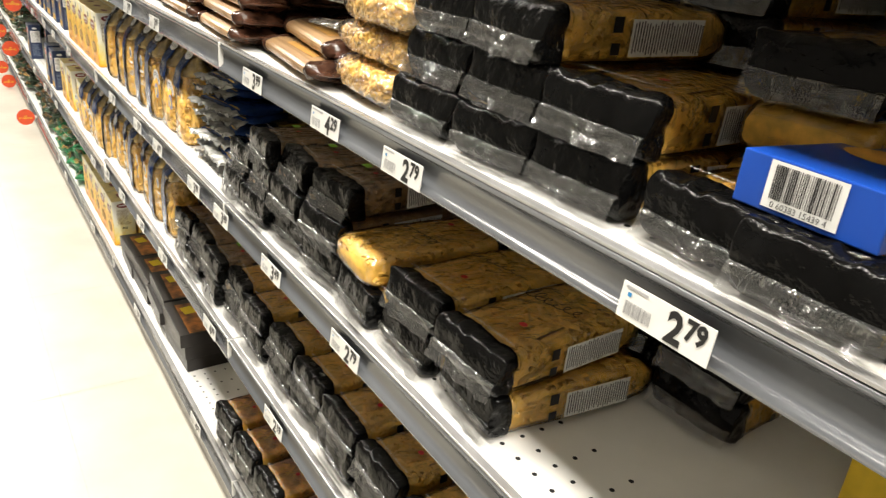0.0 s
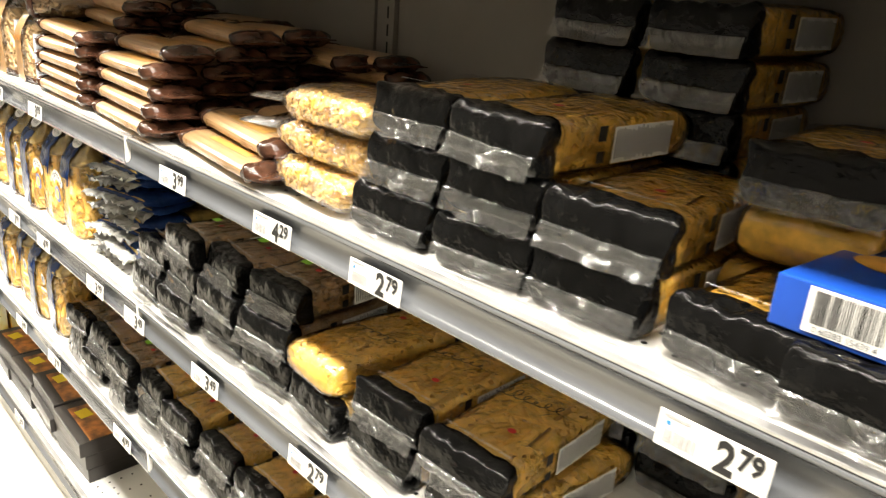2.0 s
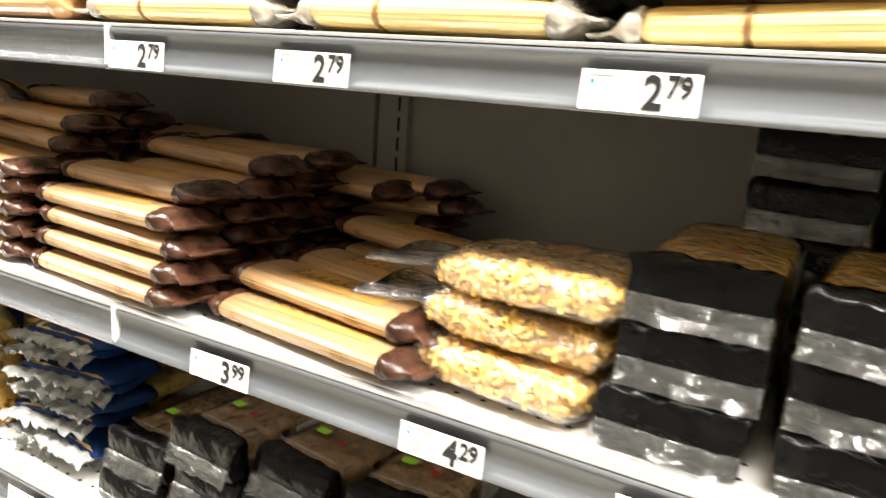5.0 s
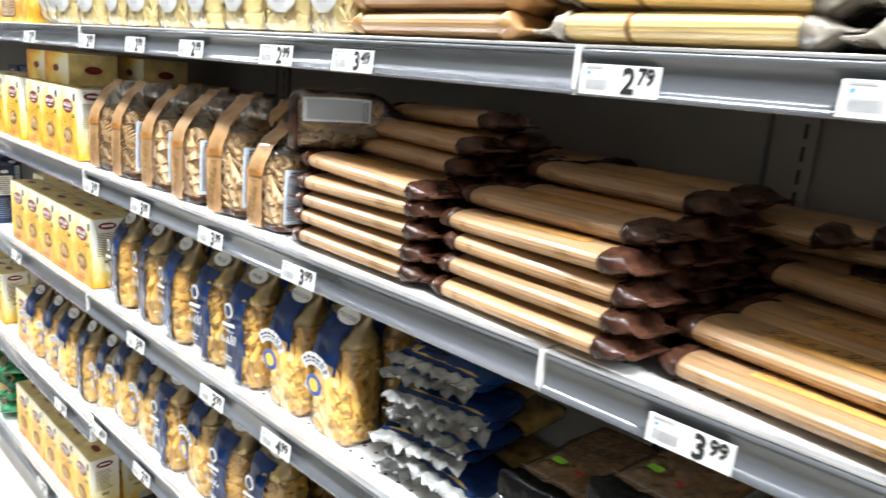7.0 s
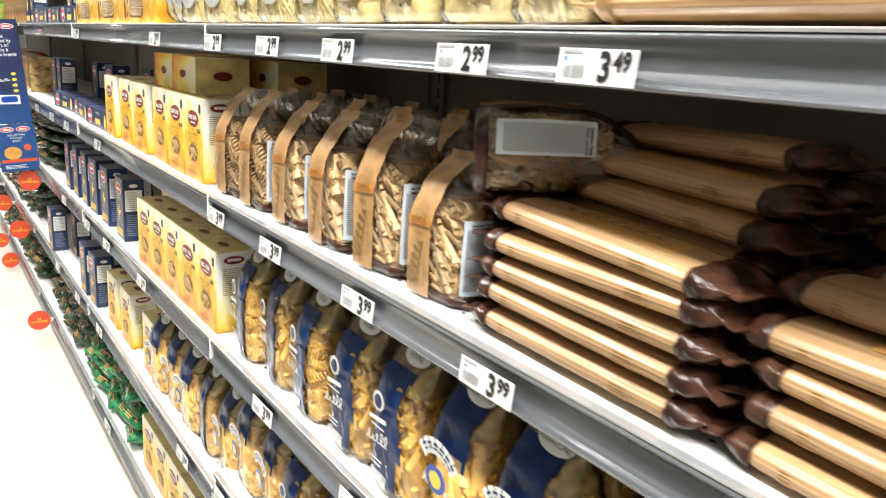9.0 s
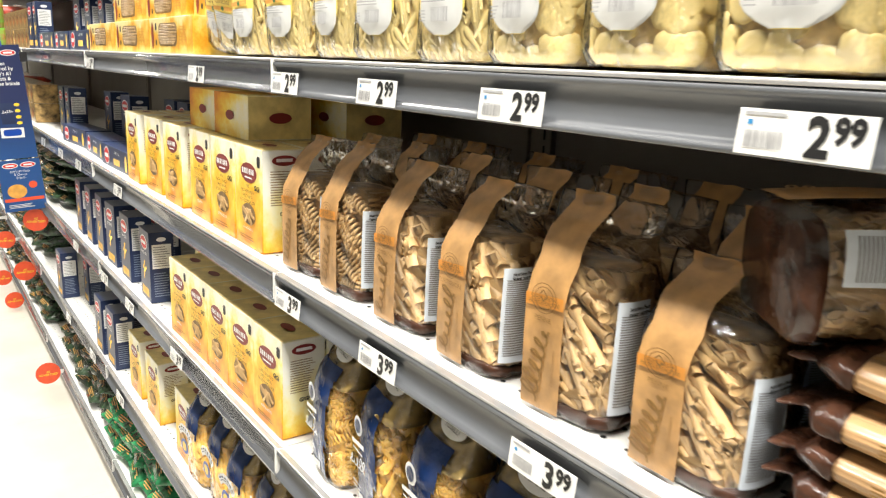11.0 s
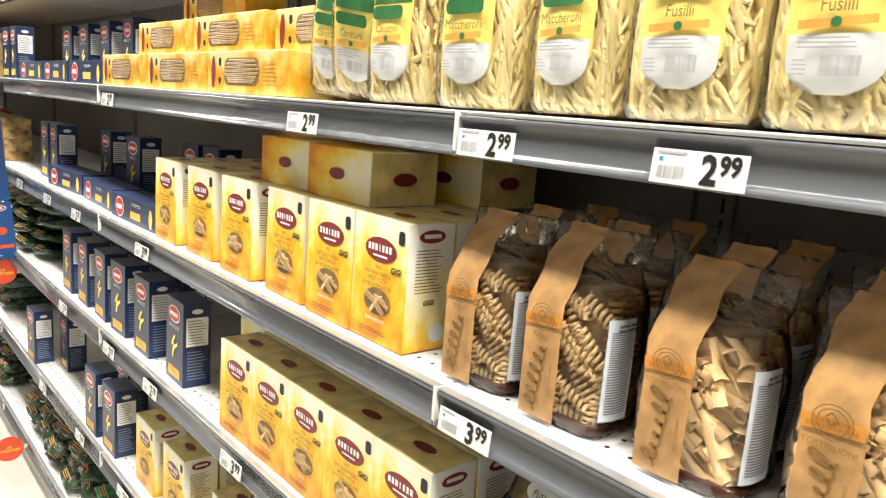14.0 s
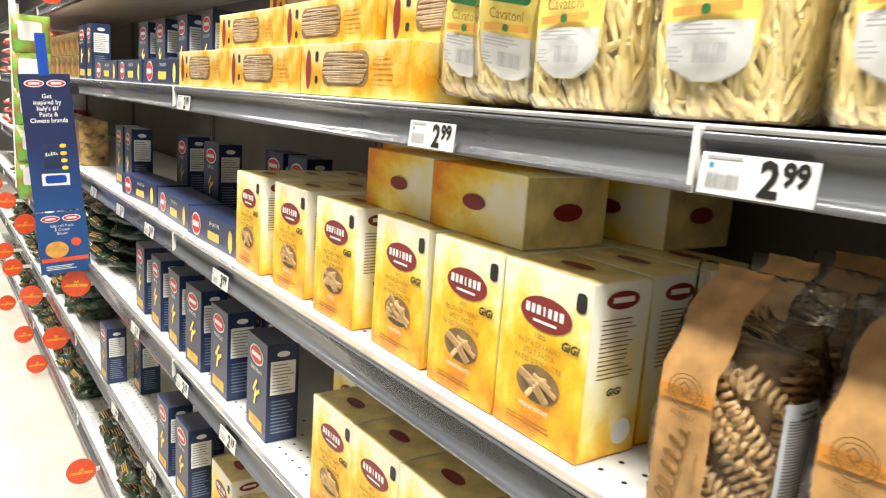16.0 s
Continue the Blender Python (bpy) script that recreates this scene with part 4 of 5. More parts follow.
# ---- orange cartons ----
def orange_box(piece, seed, title):
    t = thing("orange_pasta_box", "orange and cream spelt pasta carton with an oval window", "pasta box", "orange pasta boxes")
    W, D, H = 0.112, 0.072, 0.158
    body = box_part("carton", (0, D, -W / 2, W / 2, 0, H), CARTON, t, 0.0012)
    fm, sm = on(FRONT, -0.0002), on(SIDE, 0, -W / 2 - 0.0002, 0)
    bm = bmesh.new()
    rect(bm, sm, D / 2, H / 2, D - 0.003, H - 0.003, 0.0002)
    part("side_print", bm, CARTON_SIDE, t, "pale cream side panel", smooth=False)
    bm = bmesh.new()
    rect(bm, on(TOP, D / 2, 0, H + 0.0002), 0, 0, W - 0.003, D - 0.003, 0.0002)
    part("top_print", bm, CARTON_TOP, t, smooth=False)
    bm = bmesh.new()
    oval(bm, fm, 0.004, 0.118, 0.033, 0.0155)
    p = part("emblem", bm, MAROON, t, "maroon oval emblem", smooth=False)
    for nm, fc, ex, ey, ea, eb in (("side_emblem", sm, D * 0.5, 0.142, 0.020, 0.008), ("top_emblem", on(TOP, D / 2, 0, H + 0.0006), 0, 0, 0.02, 0.009), ("end_emblem", on(LEFT, D / 2, W / 2 + 0.0004, H / 2), 0, 0, 0.008, 0.019)):
        bm = bmesh.new()
        oval(bm, fc, ex, ey, ea, eb, 0.0008)
        part(nm, bm, MAROON, t, smooth=False)
    bm = bmesh.new()
    for k, w in enumerate((0.007, 0.006, 0.007, 0.003, 0.006, 0.006, 0.007)):
        rect(bm, fm, -0.019 + k * 0.0072, 0.1205, w * 0.75, 0.0085, 0.0009)
    part("emblem_writing", bm, WHITE_INK, p, smooth=False)
    for m2, cx, cy, w, h, up in ((fm, 0.004, 0.1105, 0.03, 0.0025, 0.0009), (sm, D * 0.5, 0.1425, 0.026, 0.005, 0.0012)):
        bm = bmesh.new()
        rect(bm, m2, cx, cy, w, h, up)
        part("emblem_bar", bm, WHITE_INK, p, smooth=False)
    words("writing", "100%\nPASTA DI FARRO\nSPELT PASTA\nPATES D'EPEAUTRE", 0.0072, INK_BROWN, t, fm, 0.0, 0.0945, line=1.12)
    words("variety", title, 0.006, WHITE_INK, t, fm, 0.0, 0.028)
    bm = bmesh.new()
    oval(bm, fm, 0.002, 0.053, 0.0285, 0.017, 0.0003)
    w = part("window", bm, WINDOW_SHADE, t, "oval window onto the pasta", smooth=False)
    r = random.Random(seed)
    for i in range(8):
        v, f = shape_of(piece, r)
        a, rad, an = i * 0.785 + r.uniform(-0.3, 0.3), r.uniform(0.2, 0.55), r.uniform(-0.9, 0.9)
        c = Vector((0.002 + 0.028 * rad * math.cos(a), 0.053 + 0.0165 * rad * math.sin(a), 0.0))
        out = []
        for q in v:
            q = Matrix.Rotation(an, 3, "Z") @ q * 0.66
            out.append(fm @ (Vector((q.x, q.y, max(0.0006, 0.0016 + q.z * 0.35))) + c))
        raw_part("pasta", (out, f), TANWHOLE, w)
    bm = bmesh.new()
    rounded(bm, fm, 0.045, 0.139, 0.012, 0.017, 0.004)
    part("badge", bm, INK, t, "small black badge", smooth=False)
    words("monogram", "GiGi", 0.011, INK, t, fm, 0.037, 0.094, shear=0.25, bold=0.0004)
    words("side_monogram", "GiGi", 0.009, INK, t, sm, D * 0.5, 0.058, shear=0.25, bold=0.0003)
    bm = bmesh.new()
    lines(bm, sm, D * 0.5, 0.1, 0.045, 0.055, 14, seed, 0.28)
    part("side_print", bm, INK_BROWN, t, smooth=False)
    bm = bmesh.new()
    lines(bm, fm, 0.0, 0.0145, 0.07, 0.008, 2, seed, 0.3)
    part("small_print", bm, INK_BROWN, t, smooth=False)
    bm = bmesh.new()
    oval(bm, sm, D * 0.72, 0.022, 0.012, 0.012, 0.0009)
    part("seal", bm, PANEL, t, smooth=False)
    return t


OB = [orange_box("penne", 61, "PENNE RIGATE"), orange_box("rigatoni", 62, "RIGATONI"), orange_box("fusilli", 63, "FUSILLI")]
op = {0: [], 1: [], 2: []}
for i, yr in enumerate((1.315, 1.430, 1.560, 1.715, 1.870, 2.028)):
    k = (0, 0, 1, 2, 1, 0)[i]
    op[k].append(pose(0.018 + (0.004 if i in (2, 4) else 0), yr + 0.056, ZM, 0, 0, j(1.2)))
    op[k].append(pose(0.095, yr + 0.058, ZM, 0, 0, j(1.5)))
    op[k].append(pose(0.172, yr + 0.056, ZM, 0, 0, j(1.5)))
for y, x in ((1.443, 0.045), (1.598, 0.050), (1.40, 0.2), (1.60, 0.2), (1.85, 0.22)):
    op[1].append(Matrix.Translation((x, y, ZM + 0.159)) @ Matrix(((0, -1, 0, 0.056), (0, 0, -1, 0.152), (1, 0, 0, 0), (0, 0, 0, 1))))
for i in range(5):
    yr = 1.236 + i * 0.113
    for d in range(4):
        op[i % 3].append(pose(0.012 + d * 0.076, yr + 0.056, ZL, 0, 0, j(1)))
op[1].append(pose(0.10, 1.236 + 5 * 0.113 + 0.056, ZL, 0, 0, j(1)))
for i, yc in enumerate((1.80, 2.045, 2.214)):
    op[(i + 1) % 3].append(pose(0.025, yc, ZG, 0, 0, j(1)))
    op[i % 3].append(pose(0.102, yc + 0.004, ZG, 0, 0, j(1)))
for i in range(5):
    yr = 1.36 + i * 0.115
    op[i % 3].append(pose(0.02, yr, ZB, 0, 0, j(1)))
    op[(i + 1) % 3].append(pose(0.1, yr, ZB, 0, 0, j(1)))
for k, ps in op.items():
    put(OB[k], ps)


# ---- long cartons with a window ----
def window_box(seed):
    t = thing("spaghetti_box", "yellow-orange long spaghetti carton with a cut-out window", "pasta box", "windowed spaghetti boxes")
    W, D, H = 0.286, 0.085, 0.066
    box_part("carton", (0, D, -W / 2, W / 2, 0, H), CARTON_WIN, t, 0.0012)
    fm = on(FRONT, -0.0002)
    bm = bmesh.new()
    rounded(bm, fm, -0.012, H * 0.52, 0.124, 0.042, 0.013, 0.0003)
    w = part("window", bm, WINDOW_SHADE, t, "window onto the spaghetti", smooth=False)
    for i in range(12):
        zc = H * 0.52 - 0.0165 + i * 0.0030
        half = 0.0590 - 0.0006 * abs(i - 5.5) ** 1.9
        raw_part("strand", loft([(-half, 0.0014, 0.0030, 2), (0, 0.0015, 0.0030, 2), (half, 0.0014, 0.0030, 2)], n=8, turn=Matrix.Translation((-0.0012, 0.012 + 0.002 * math.sin(i * 5), zc)) @ Matrix.Rotation(radians(1.2 * math.sin(i * 3)), 4, "X") @ ALONG_Y), SPAGHETTI_DK, w)
    bm = bmesh.new()
    oval(bm, fm, -0.118, H * 0.5, 0.008, 0.026)
    part("emblem", bm, MAROON, t, smooth=False)
    bm = bmesh.new()
    rounded(bm, fm, -0.092, H * 0.75, 0.010, 0.013, 0.003)
    part("badge", bm, INK, t, smooth=False)
    bm = bmesh.new()
    rounded(bm, fm, -0.092, H * 0.3, 0.009, 0.010, 0.003)
    part("badge", bm, INK, t, smooth=False)
    bm = bmesh.new()
    lines(bm, fm, 0.09, H * 0.5, 0.05, 0.035, 6, seed, 0.25)
    part("small_print", bm, ORANGE_PRINT, t, smooth=False)
    return t


ps = []
for y in (1.752, 2.048, 2.342):
    ps += [pose(0.02 + j(0.004), y, ZU, 0, 0, j(0.8)), pose(0.11, y, ZU, 0, 0, 0)]
for y in (1.60, 1.898, 2.20):
    ps += [pose(0.055 + j(0.006), y, ZU + 0.0665, 0, 0, j(1.2)), pose(0.15, y, ZU + 0.0665)]
for y in (1.66, 2.12):
    ps.append(pose(0.12 + (0 if y > 2 else 0.1), y, ZU + 0.133, 0, 0, j(2)))
put(window_box(3), ps)


# ---- tall bags of pale pasta with green and yellow labels ----
def pale_bag(piece, seed, title):
    t = thing("pale_pasta_bag", "pale dried pasta in a clear bag with green-yellow label", "pasta bag", "pale pasta bags")
    W, D = 0.112, 0.085
    secs = [(0.002, D * 0.8, W * 0.86, 4), (0.012, D * 0.96, W * 0.97, 3.6), (0.06, D, W * 1.02, 3.4), (0.12, D * 0.9, W, 3.4), (0.18, D * 0.7, W * 0.94, 3.2), (0.21, D * 0.4, W * 0.85, 3)]
    flap = [(0.225, D * 0.2, W * 0.8, 3), (0.25, 0.008, W * 0.85, 3.5), (0.268, 0.005, W * 0.86, 4)]
    raw_part("core", loft([(s[0], s[1] - 0.013, s[2] - 0.013, s[3]) for s in secs], 28, 0.002, 40, seed), CREAM_SHADE_CORE, t)
    fl = loft(secs, 32, 0.0022, 26, seed)
    raw_part("pasta", scatter(fl, piece, 420 if piece != "disc" else 330, seed, 0.42, along=None if piece == "disc" else (0.1, 0.35, 1.0), size=1.3 if piece != "disc" else 1.25, inside=within(secs)), CREAM, t)
    raw_part("film", loft([(s[0], s[1] + 0.005, s[2] + 0.005, s[3]) for s in secs + flap], 36, 0.003, 34, seed + 2), FILM, t, "clear crinkled film").visible_shadow = False
    front = [(-0.0440, 0.02), (-0.0455, 0.045), (-0.0465, 0.075), (-0.0455, 0.11), (-0.042, 0.15), (-0.0355, 0.185), (-0.023, 0.215), (-0.008, 0.25)]

    def band(name, z0, z1, half, material, lift, label="", rim=0.0):
        v, f = [], []
        zs = [z0 + (z1 - z0) * i / 8 for i in range(9)]
        for z in zs:
            x = np.interp(z, [p[1] for p in front], [p[0] for p in front])
            hw = half if not rim or z > z0 + rim else half * math.sqrt(max(0.12, 1 - ((z0 + rim - z) / rim) ** 2))
            for c in (-1, -0.5, 0, 0.5, 1):
                v.append(Vector((x - lift + 0.005 * c * c, -c * hw, z)))
        for i in range(8):
            for c in range(4):
                f.append((i * 5 + c, i * 5 + c + 1, i * 5 + c + 6, i * 5 + c + 5))
        return raw_part(name, (v, f), material, t, label)

    lab = band("label", 0.026, 0.23, 0.035, PALEYELLOW, 0.002, "printed paper label", 0.02)
    band("label_foot", 0.0265, 0.066, 0.0325, LABEL_WHITE, 0.0027, "white lower label", 0.02)
    band("label_head", 0.113, 0.23, 0.0325, GREEN, 0.0027, "green label top")
    fm = on(FRONT, -0.0495, 0, 0)
    bm = bmesh.new()
    rounded(bm, on(FRONT, -0.0475, 0, 0), 0, 0.102, 0.052, 0.015, 0.006, 0.0022)
    part("arch", bm, GREEN, t, smooth=False)
    words("variety", title, 0.0135, INK_BROWN, t, fm, 0, 0.080, 0.0004, squeeze=0.8)
    bm = bmesh.new()
    rect(bm, fm, 0, 0.073, 0.05, 0.006, 0.0002, 3)
    part("ribbon", bm, ORANGE_PRINT, t, smooth=False)
    bm = bmesh.new()
    oval(bm, fm, 0, 0.073, 0.0035, 0.0035, 0.0008)
    part("crest", bm, GREEN, t, smooth=False)
    bm = bmesh.new()
    barcode(bm, fm, 0.006, 0.045, 0.026, 0.013, seed)
    lines(bm, fm, 0, 0.060, 0.046, 0.009, 3, seed, 0.4)
    lines(bm, fm, -0.019, 0.044, 0.012, 0.012, 4, seed, 0.35)
    part("small_print", bm, INK_FAINT, t, smooth=False)
    return t


PB = [pale_bag("strand", 71, "Cavatoni"), pale_bag("strand", 72, "Maccheroni"), pale_bag("strand", 73, "Fusilli"), pale_bag("disc", 74, "Orecchiette")]
pp = {0: [], 1: [], 2: [], 3: []}
for i, (y, k) in enumerate(((1.375, 0), (1.240, 1), (1.108, 1), (0.992, 2), (0.876, 2), (0.760, 3), (0.645, 3), (0.53, 3), (0.415, 2))):
    pp[k].append(pose(0.058 + j(0.004), y, ZU, 0, j(1.5), j(6)))
    pp[k].append(pose(0.16, y + 0.01, ZU, 0, 0, j(8)))
    pp[k].append(pose(0.26, y + 0.01, ZU, 0, 0, j(8)))
pp[0].append(pose(0.075, 1.475, ZU + 0.012, 9, -14, 12))
pp[0].append(pose(0.08, 1.548, ZU + 0.008, 9, -6, 8))
for k, ps in pp.items():
    put(PB[k], ps)


# ---- navy cartons ----
def navy_box(name, label, W, H, D, title, seed, lying=False):
    t = thing(name, label, "pasta box", "navy pasta boxes")
    box_part("carton", (0, D, -W / 2, W / 2, 0, H), NAVY, t, 0.001)
    fm, sm = on(FRONT, -0.0002), on(SIDE, 0, -W / 2 - 0.0002, 0)
    bm, bw = bmesh.new(), bmesh.new()
    if lying:
        ox, oy, a, b = -W * 0.30, H * 0.5, 0.024, H * 0.36
    else:
        ox, oy, a, b = 0, H * 0.82, W * 0.30, H * 0.085
    oval(bw, fm, ox, oy, a + 0.003, b + 0.003, 0.0004)
    oval(bm, fm, ox, oy, a, b, 0.0008)
    bs = bmesh.new()
    oval(bs, sm, D / 2, H * 0.9 if not lying else H * 0.5, 0.011, 0.005 if not lying else 0.013, 0.0004)
    part("side_emblem", bs, WHITE_INK, t, smooth=False)
    e = part("emblem", bw, WHITE_INK, t, "white-edged oval emblem", smooth=False)
    part("emblem_field", bm, RED, e, smooth=False)
    bm = bmesh.new()
    rect(bm, fm, ox, oy, a * 1.5, b * 0.55, 0.0012)
    part("emblem_bar", bm, WHITE_INK, e, smooth=False)
    if lying:
        words("variety", title, 0.010, WHITE_INK, t, fm, W * 0.08, H * 0.70, squeeze=0.85)
        bm = bmesh.new()
        rect(bm, fm, W * 0.06, H * 0.34, W * 0.22, H * 0.3, 0.0005)
        part("strands_picture", bm, PASTA, t, smooth=False)
        bm = bmesh.new()
        oval(bm, fm, W * 0.38, H * 0.45, 0.010, 0.02, 0.0005)
        part("pasta_picture", bm, PASTA, t, smooth=False)
    else:
        words("variety", title, 0.0105, WHITE_INK, t, fm, 0, H * 0.65, squeeze=0.75)
        V, F = [], []
        r = random.Random(seed)
        for i, (dx, dy, an) in enumerate(((-0.004, 0.012, 0.9), (0.006, 0.0, 0.6), (-0.003, -0.008, 1.3))):
            v, f = shape_of("penne", r)
            base = len(V)
            for q in v:
                q = Matrix.Rotation(an, 3, "Z") @ q * 0.75
                V.append(fm @ Vector((q.x + dx, q.y + dy + H * 0.43, 0.0008 + max(0, q.z) * 0.1)))
            F += [tuple(base + k for k in g) for g in f]
        raw_part("pasta_picture", (V, F), PASTA, t, "picture of pasta")
        bm = bmesh.new()
        rect(bm, fm, 0, H * 0.12, W * 0.66, H * 0.12, 0.0005)
        part("pasta_window", bm, PASTA_CORE, t, smooth=False)
        bm = bmesh.new()
        rect(bm, sm, D / 2, H * 0.66, D * 0.78, H * 0.34, 0.0004)
        p = part("facts_panel", bm, PANEL, t, "white nutrition panel", smooth=False)
        bm = bmesh.new()
        lines(bm, sm, D / 2, H * 0.66, D * 0.68, H * 0.3, 9, seed, 0.3)
        part("small_print", bm, INK_SOFT, p, smooth=False)
        bm = bmesh.new()
        lines(bm, sm, D / 2, H * 0.26, D * 0.7, H * 0.36, 10, seed, 0.35, 0.0005)
        part("side_print", bm, PRINT_GREY, t, smooth=False)
    return t


NB = [navy_box("navy_pasta_box", "upright navy blue pasta carton with a red oval", 0.094, 0.168, 0.055, nm, 80 + i) for i, nm in enumerate(("PENNE RIGATE", "PENNE LISCE", "FARFALLE"))]
NL = navy_box("navy_spaghetti_box", "long navy blue spaghetti carton lying on its side", 0.275, 0.054, 0.075, "SPAGHETTINI", 90, True)
npz = {0: [], 1: [], 2: []}
for i, yl in enumerate((2.08, 2.27, 2.43, 2.57, 2.72, 2.87)):
    npz[(0, 1, 1, 2, 2, 0)[i]].append(pose(0.02, yl - 0.047, ZL, 0, 0, j(2)))
    if i:
        npz[i % 3].append(pose(0.09, yl - 0.047, ZL, 0, 0, j(2)))
for x, y in ((0.012, 2.43), (0.008, 2.567), (0.066, 3.067), (0.0, 3.191), (0.1, 2.62)):
    npz[1].append(pose(x, y, ZG, 0, 0, j(3)))
for x, y in ((0.05, 3.19), (0.05, 3.08), (0.13, 2.85), (0.13, 2.62), (0.2, 2.3), (0.2, 2.42)):
    npz[2].append(pose(x, y, ZM, 0, 0, j(3)))
for x, y in ((0.03, 3.62), (0.03, 3.50), (0.12, 3.2), (0.12, 3.02), (0.12, 2.82), (0.12, 2.63)):
    npz[0].append(pose(x, y, ZU, 0, 0, j(3)))
for k, ps in npz.items():
    put(NB[k], ps)
ps = [pose(0.022, 2.285, ZM, 0, 0, 1), pose(0.03, 2.575, ZM, 0, 0, -2), pose(0.03, 2.88, ZM, 0, 0, 4), pose(0.12, 2.2, ZM, 0, 0, 2), pose(0.12, 2.2, ZM + 0.055, 0, 0, -3),
      pose(0.022, 2.64, ZU, 0, 0, 1), pose(0.022, 2.93, ZU, 0, 0, -1), pose(0.022, 3.22, ZU, 0, 0, 1)]
put(NL, ps)


# ---- standing blue and gold bags ----
def blue_bag(piece, seed, title, white=False):
    t = thing("blue_pasta_bag", "yellow pasta in a navy and clear bag with gold top", "pasta bag", "blue pasta bags")
    W, D = 0.098, 0.075
    secs = [(0.002, D * 0.86, W * 0.9, 5), (0.014, D, W, 4), (0.07, D * 1.04, W * 1.02, 3.8), (0.13, D * 0.98, W, 3.6), (0.155, D * 0.8, W * 0.95, 3.4)]
    flap = [(0.175, D * 0.45, W * 0.92, 3), (0.195, D * 0.14, W * 0.95, 3, 0.006, 0), (0.208, 0.006, W * 0.96, 4, 0.012, 0)]
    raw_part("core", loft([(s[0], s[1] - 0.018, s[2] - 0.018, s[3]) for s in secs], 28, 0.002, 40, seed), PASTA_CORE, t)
    fl = loft(secs, 32, 0.0016, 30, seed)
    raw_part("pasta", scatter(fl, piece, 140 if white else 180, seed, 0.8, size=1.45 if white else 1.2, along=(0, 0.5, 0.8) if white else None, inside=within(secs)), PASTA, t)
    full = secs + flap
    raw_part("film", loft([(s[0], s[1] + 0.004, s[2] + 0.004, *s[3:]) for s in full], 36, 0.003, 34, seed + 3), FILM, t, "clear crinkled film").visible_shadow = False
    top = [(0.146, D * 0.93, W * 0.98, 3.6), (0.157, D * 0.8, W * 0.95, 3.4)] + [(s[0], s[1], s[2] * 0.97, *s[3:]) for s in flap]
    raw_part("gold_top", loft(top, 44, 0.0032, 60, seed + 9), GOLD, t, "crinkled gold film top")
    nv, nf = loft([(c[0], c[1] + 0.0085, c[2] + 0.0085, *c[3:]) for c in dense(full, 5)], 72, 0.003, 34, seed + 3)

    def navy(f):
        c = sum((nv[i] for i in f), Vector()) / len(f)
        edge = -0.026 + 0.007 * math.sin(c.z * 38 + seed) + (0.012 if c.z < 0.06 else 0)
        if white:
            return c.x < -0.004 and abs(c.y - 0.002) < 0.031 and 0.112 + 0.010 * math.cos(c.y * 60) < c.z < 0.182
        return c.x < 0.02 and c.z < 0.172 - 0.3 * max(0, c.y - 0.02) and c.y > edge

    raw_part("navy_print", (nv, [f for f in nf if len(f) == 4 and navy(f)]), NAVY_BAG, t, "navy blue printed film")
    if not white:
        raw_part("silver_print", ([Vector((p.x * 1.012, p.y * 1.012, p.z)) for p in nv], [f for f in nf if len(f) == 4 and all(nv[i].x < -0.02 and nv[i].z < 0.028 and nv[i].y > -0.004 for i in f)]), SILVER, t, "silver lower edge")
    fm = on(FRONT, -0.0505, 0.008, 0)
    bm = bmesh.new()
    if white:
        scrawl(bm, fm, [(0.034 * math.sin(a), 0.098 + 0.024 * math.cos(a)) for a in (-1.25, -0.9, -0.55, -0.2, 0.2, 0.55, 0.9, 1.25)], 0.019, 0.0)
    else:
        oval(bm, fm, -0.004, 0.128, 0.013, 0.013, 0.0)
        for cy, w, h, tn in ((0.104, 0.040, 0.006, 6), (0.094, 0.032, 0.002, 0), (0.050, 0.026, 0.002, 0), (0.044, 0.022, 0.002, 0)):
            bb = bmesh.new()
            rect(bb, fm, -0.004, cy, w, h, 0.0, tn)
            part("print_bar", bb, WHITE_INK, t, smooth=False)
    e = part("emblem", bm, WHITE_INK, t, "white printed emblem", smooth=False)
    bm = bmesh.new()
    scrawl(bm, fm, stroke(-0.004, 0.078, 0.050, 0.016, seed, 5, 4), 0.0018, 0.0006)
    part("script", bm, WHITE_INK, t, smooth=False)
    bm = bmesh.new()
    if white:
        for rr, w in ((1.1, 0.0034), (0.88, 0.0022)):
            for a in (-0.95, -0.6, -0.25, 0.1, 0.45, 0.8):
                scrawl(bm, fm, [(rr * 0.034 * math.sin(a + d), 0.098 + rr * 0.024 * math.cos(a + d)) for d in (0, 0.12, 0.24)], w, 0.0009)
    else:
        oval(bm, fm, -0.004, 0.128, 0.009, 0.009, 0.0008)
    part("emblem_ink", bm, NAVY_BAG, e, smooth=False)
    if white:
        bm = bmesh.new()
        oval(bm, fm, 0, 0.084, 0.020, 0.016, 0.0012)
        o = part("blue_oval", bm, BLUEBOX, t, "blue printed oval", smooth=False)
        bm = bmesh.new()
        oval(bm, fm, 0, 0.084, 0.012, 0.010, 0.0018)
        part("gold_centre", bm, YELLOW, o, smooth=False)
    bm = bmesh.new()
    cap = on(FRONT, -0.012, -0.012, 0.188) @ Matrix.Rotation(radians(-38), 4, "X")
    oval(bm, cap, 0, 0, 0.026, 0.013, 0.0)
    part("cap_label", bm, PANEL, t, "cream oval label on the bag top", smooth=False)
    words("variety", title, 0.0095, INK, t, cap, 0, -0.005, 0.0008)
    return t


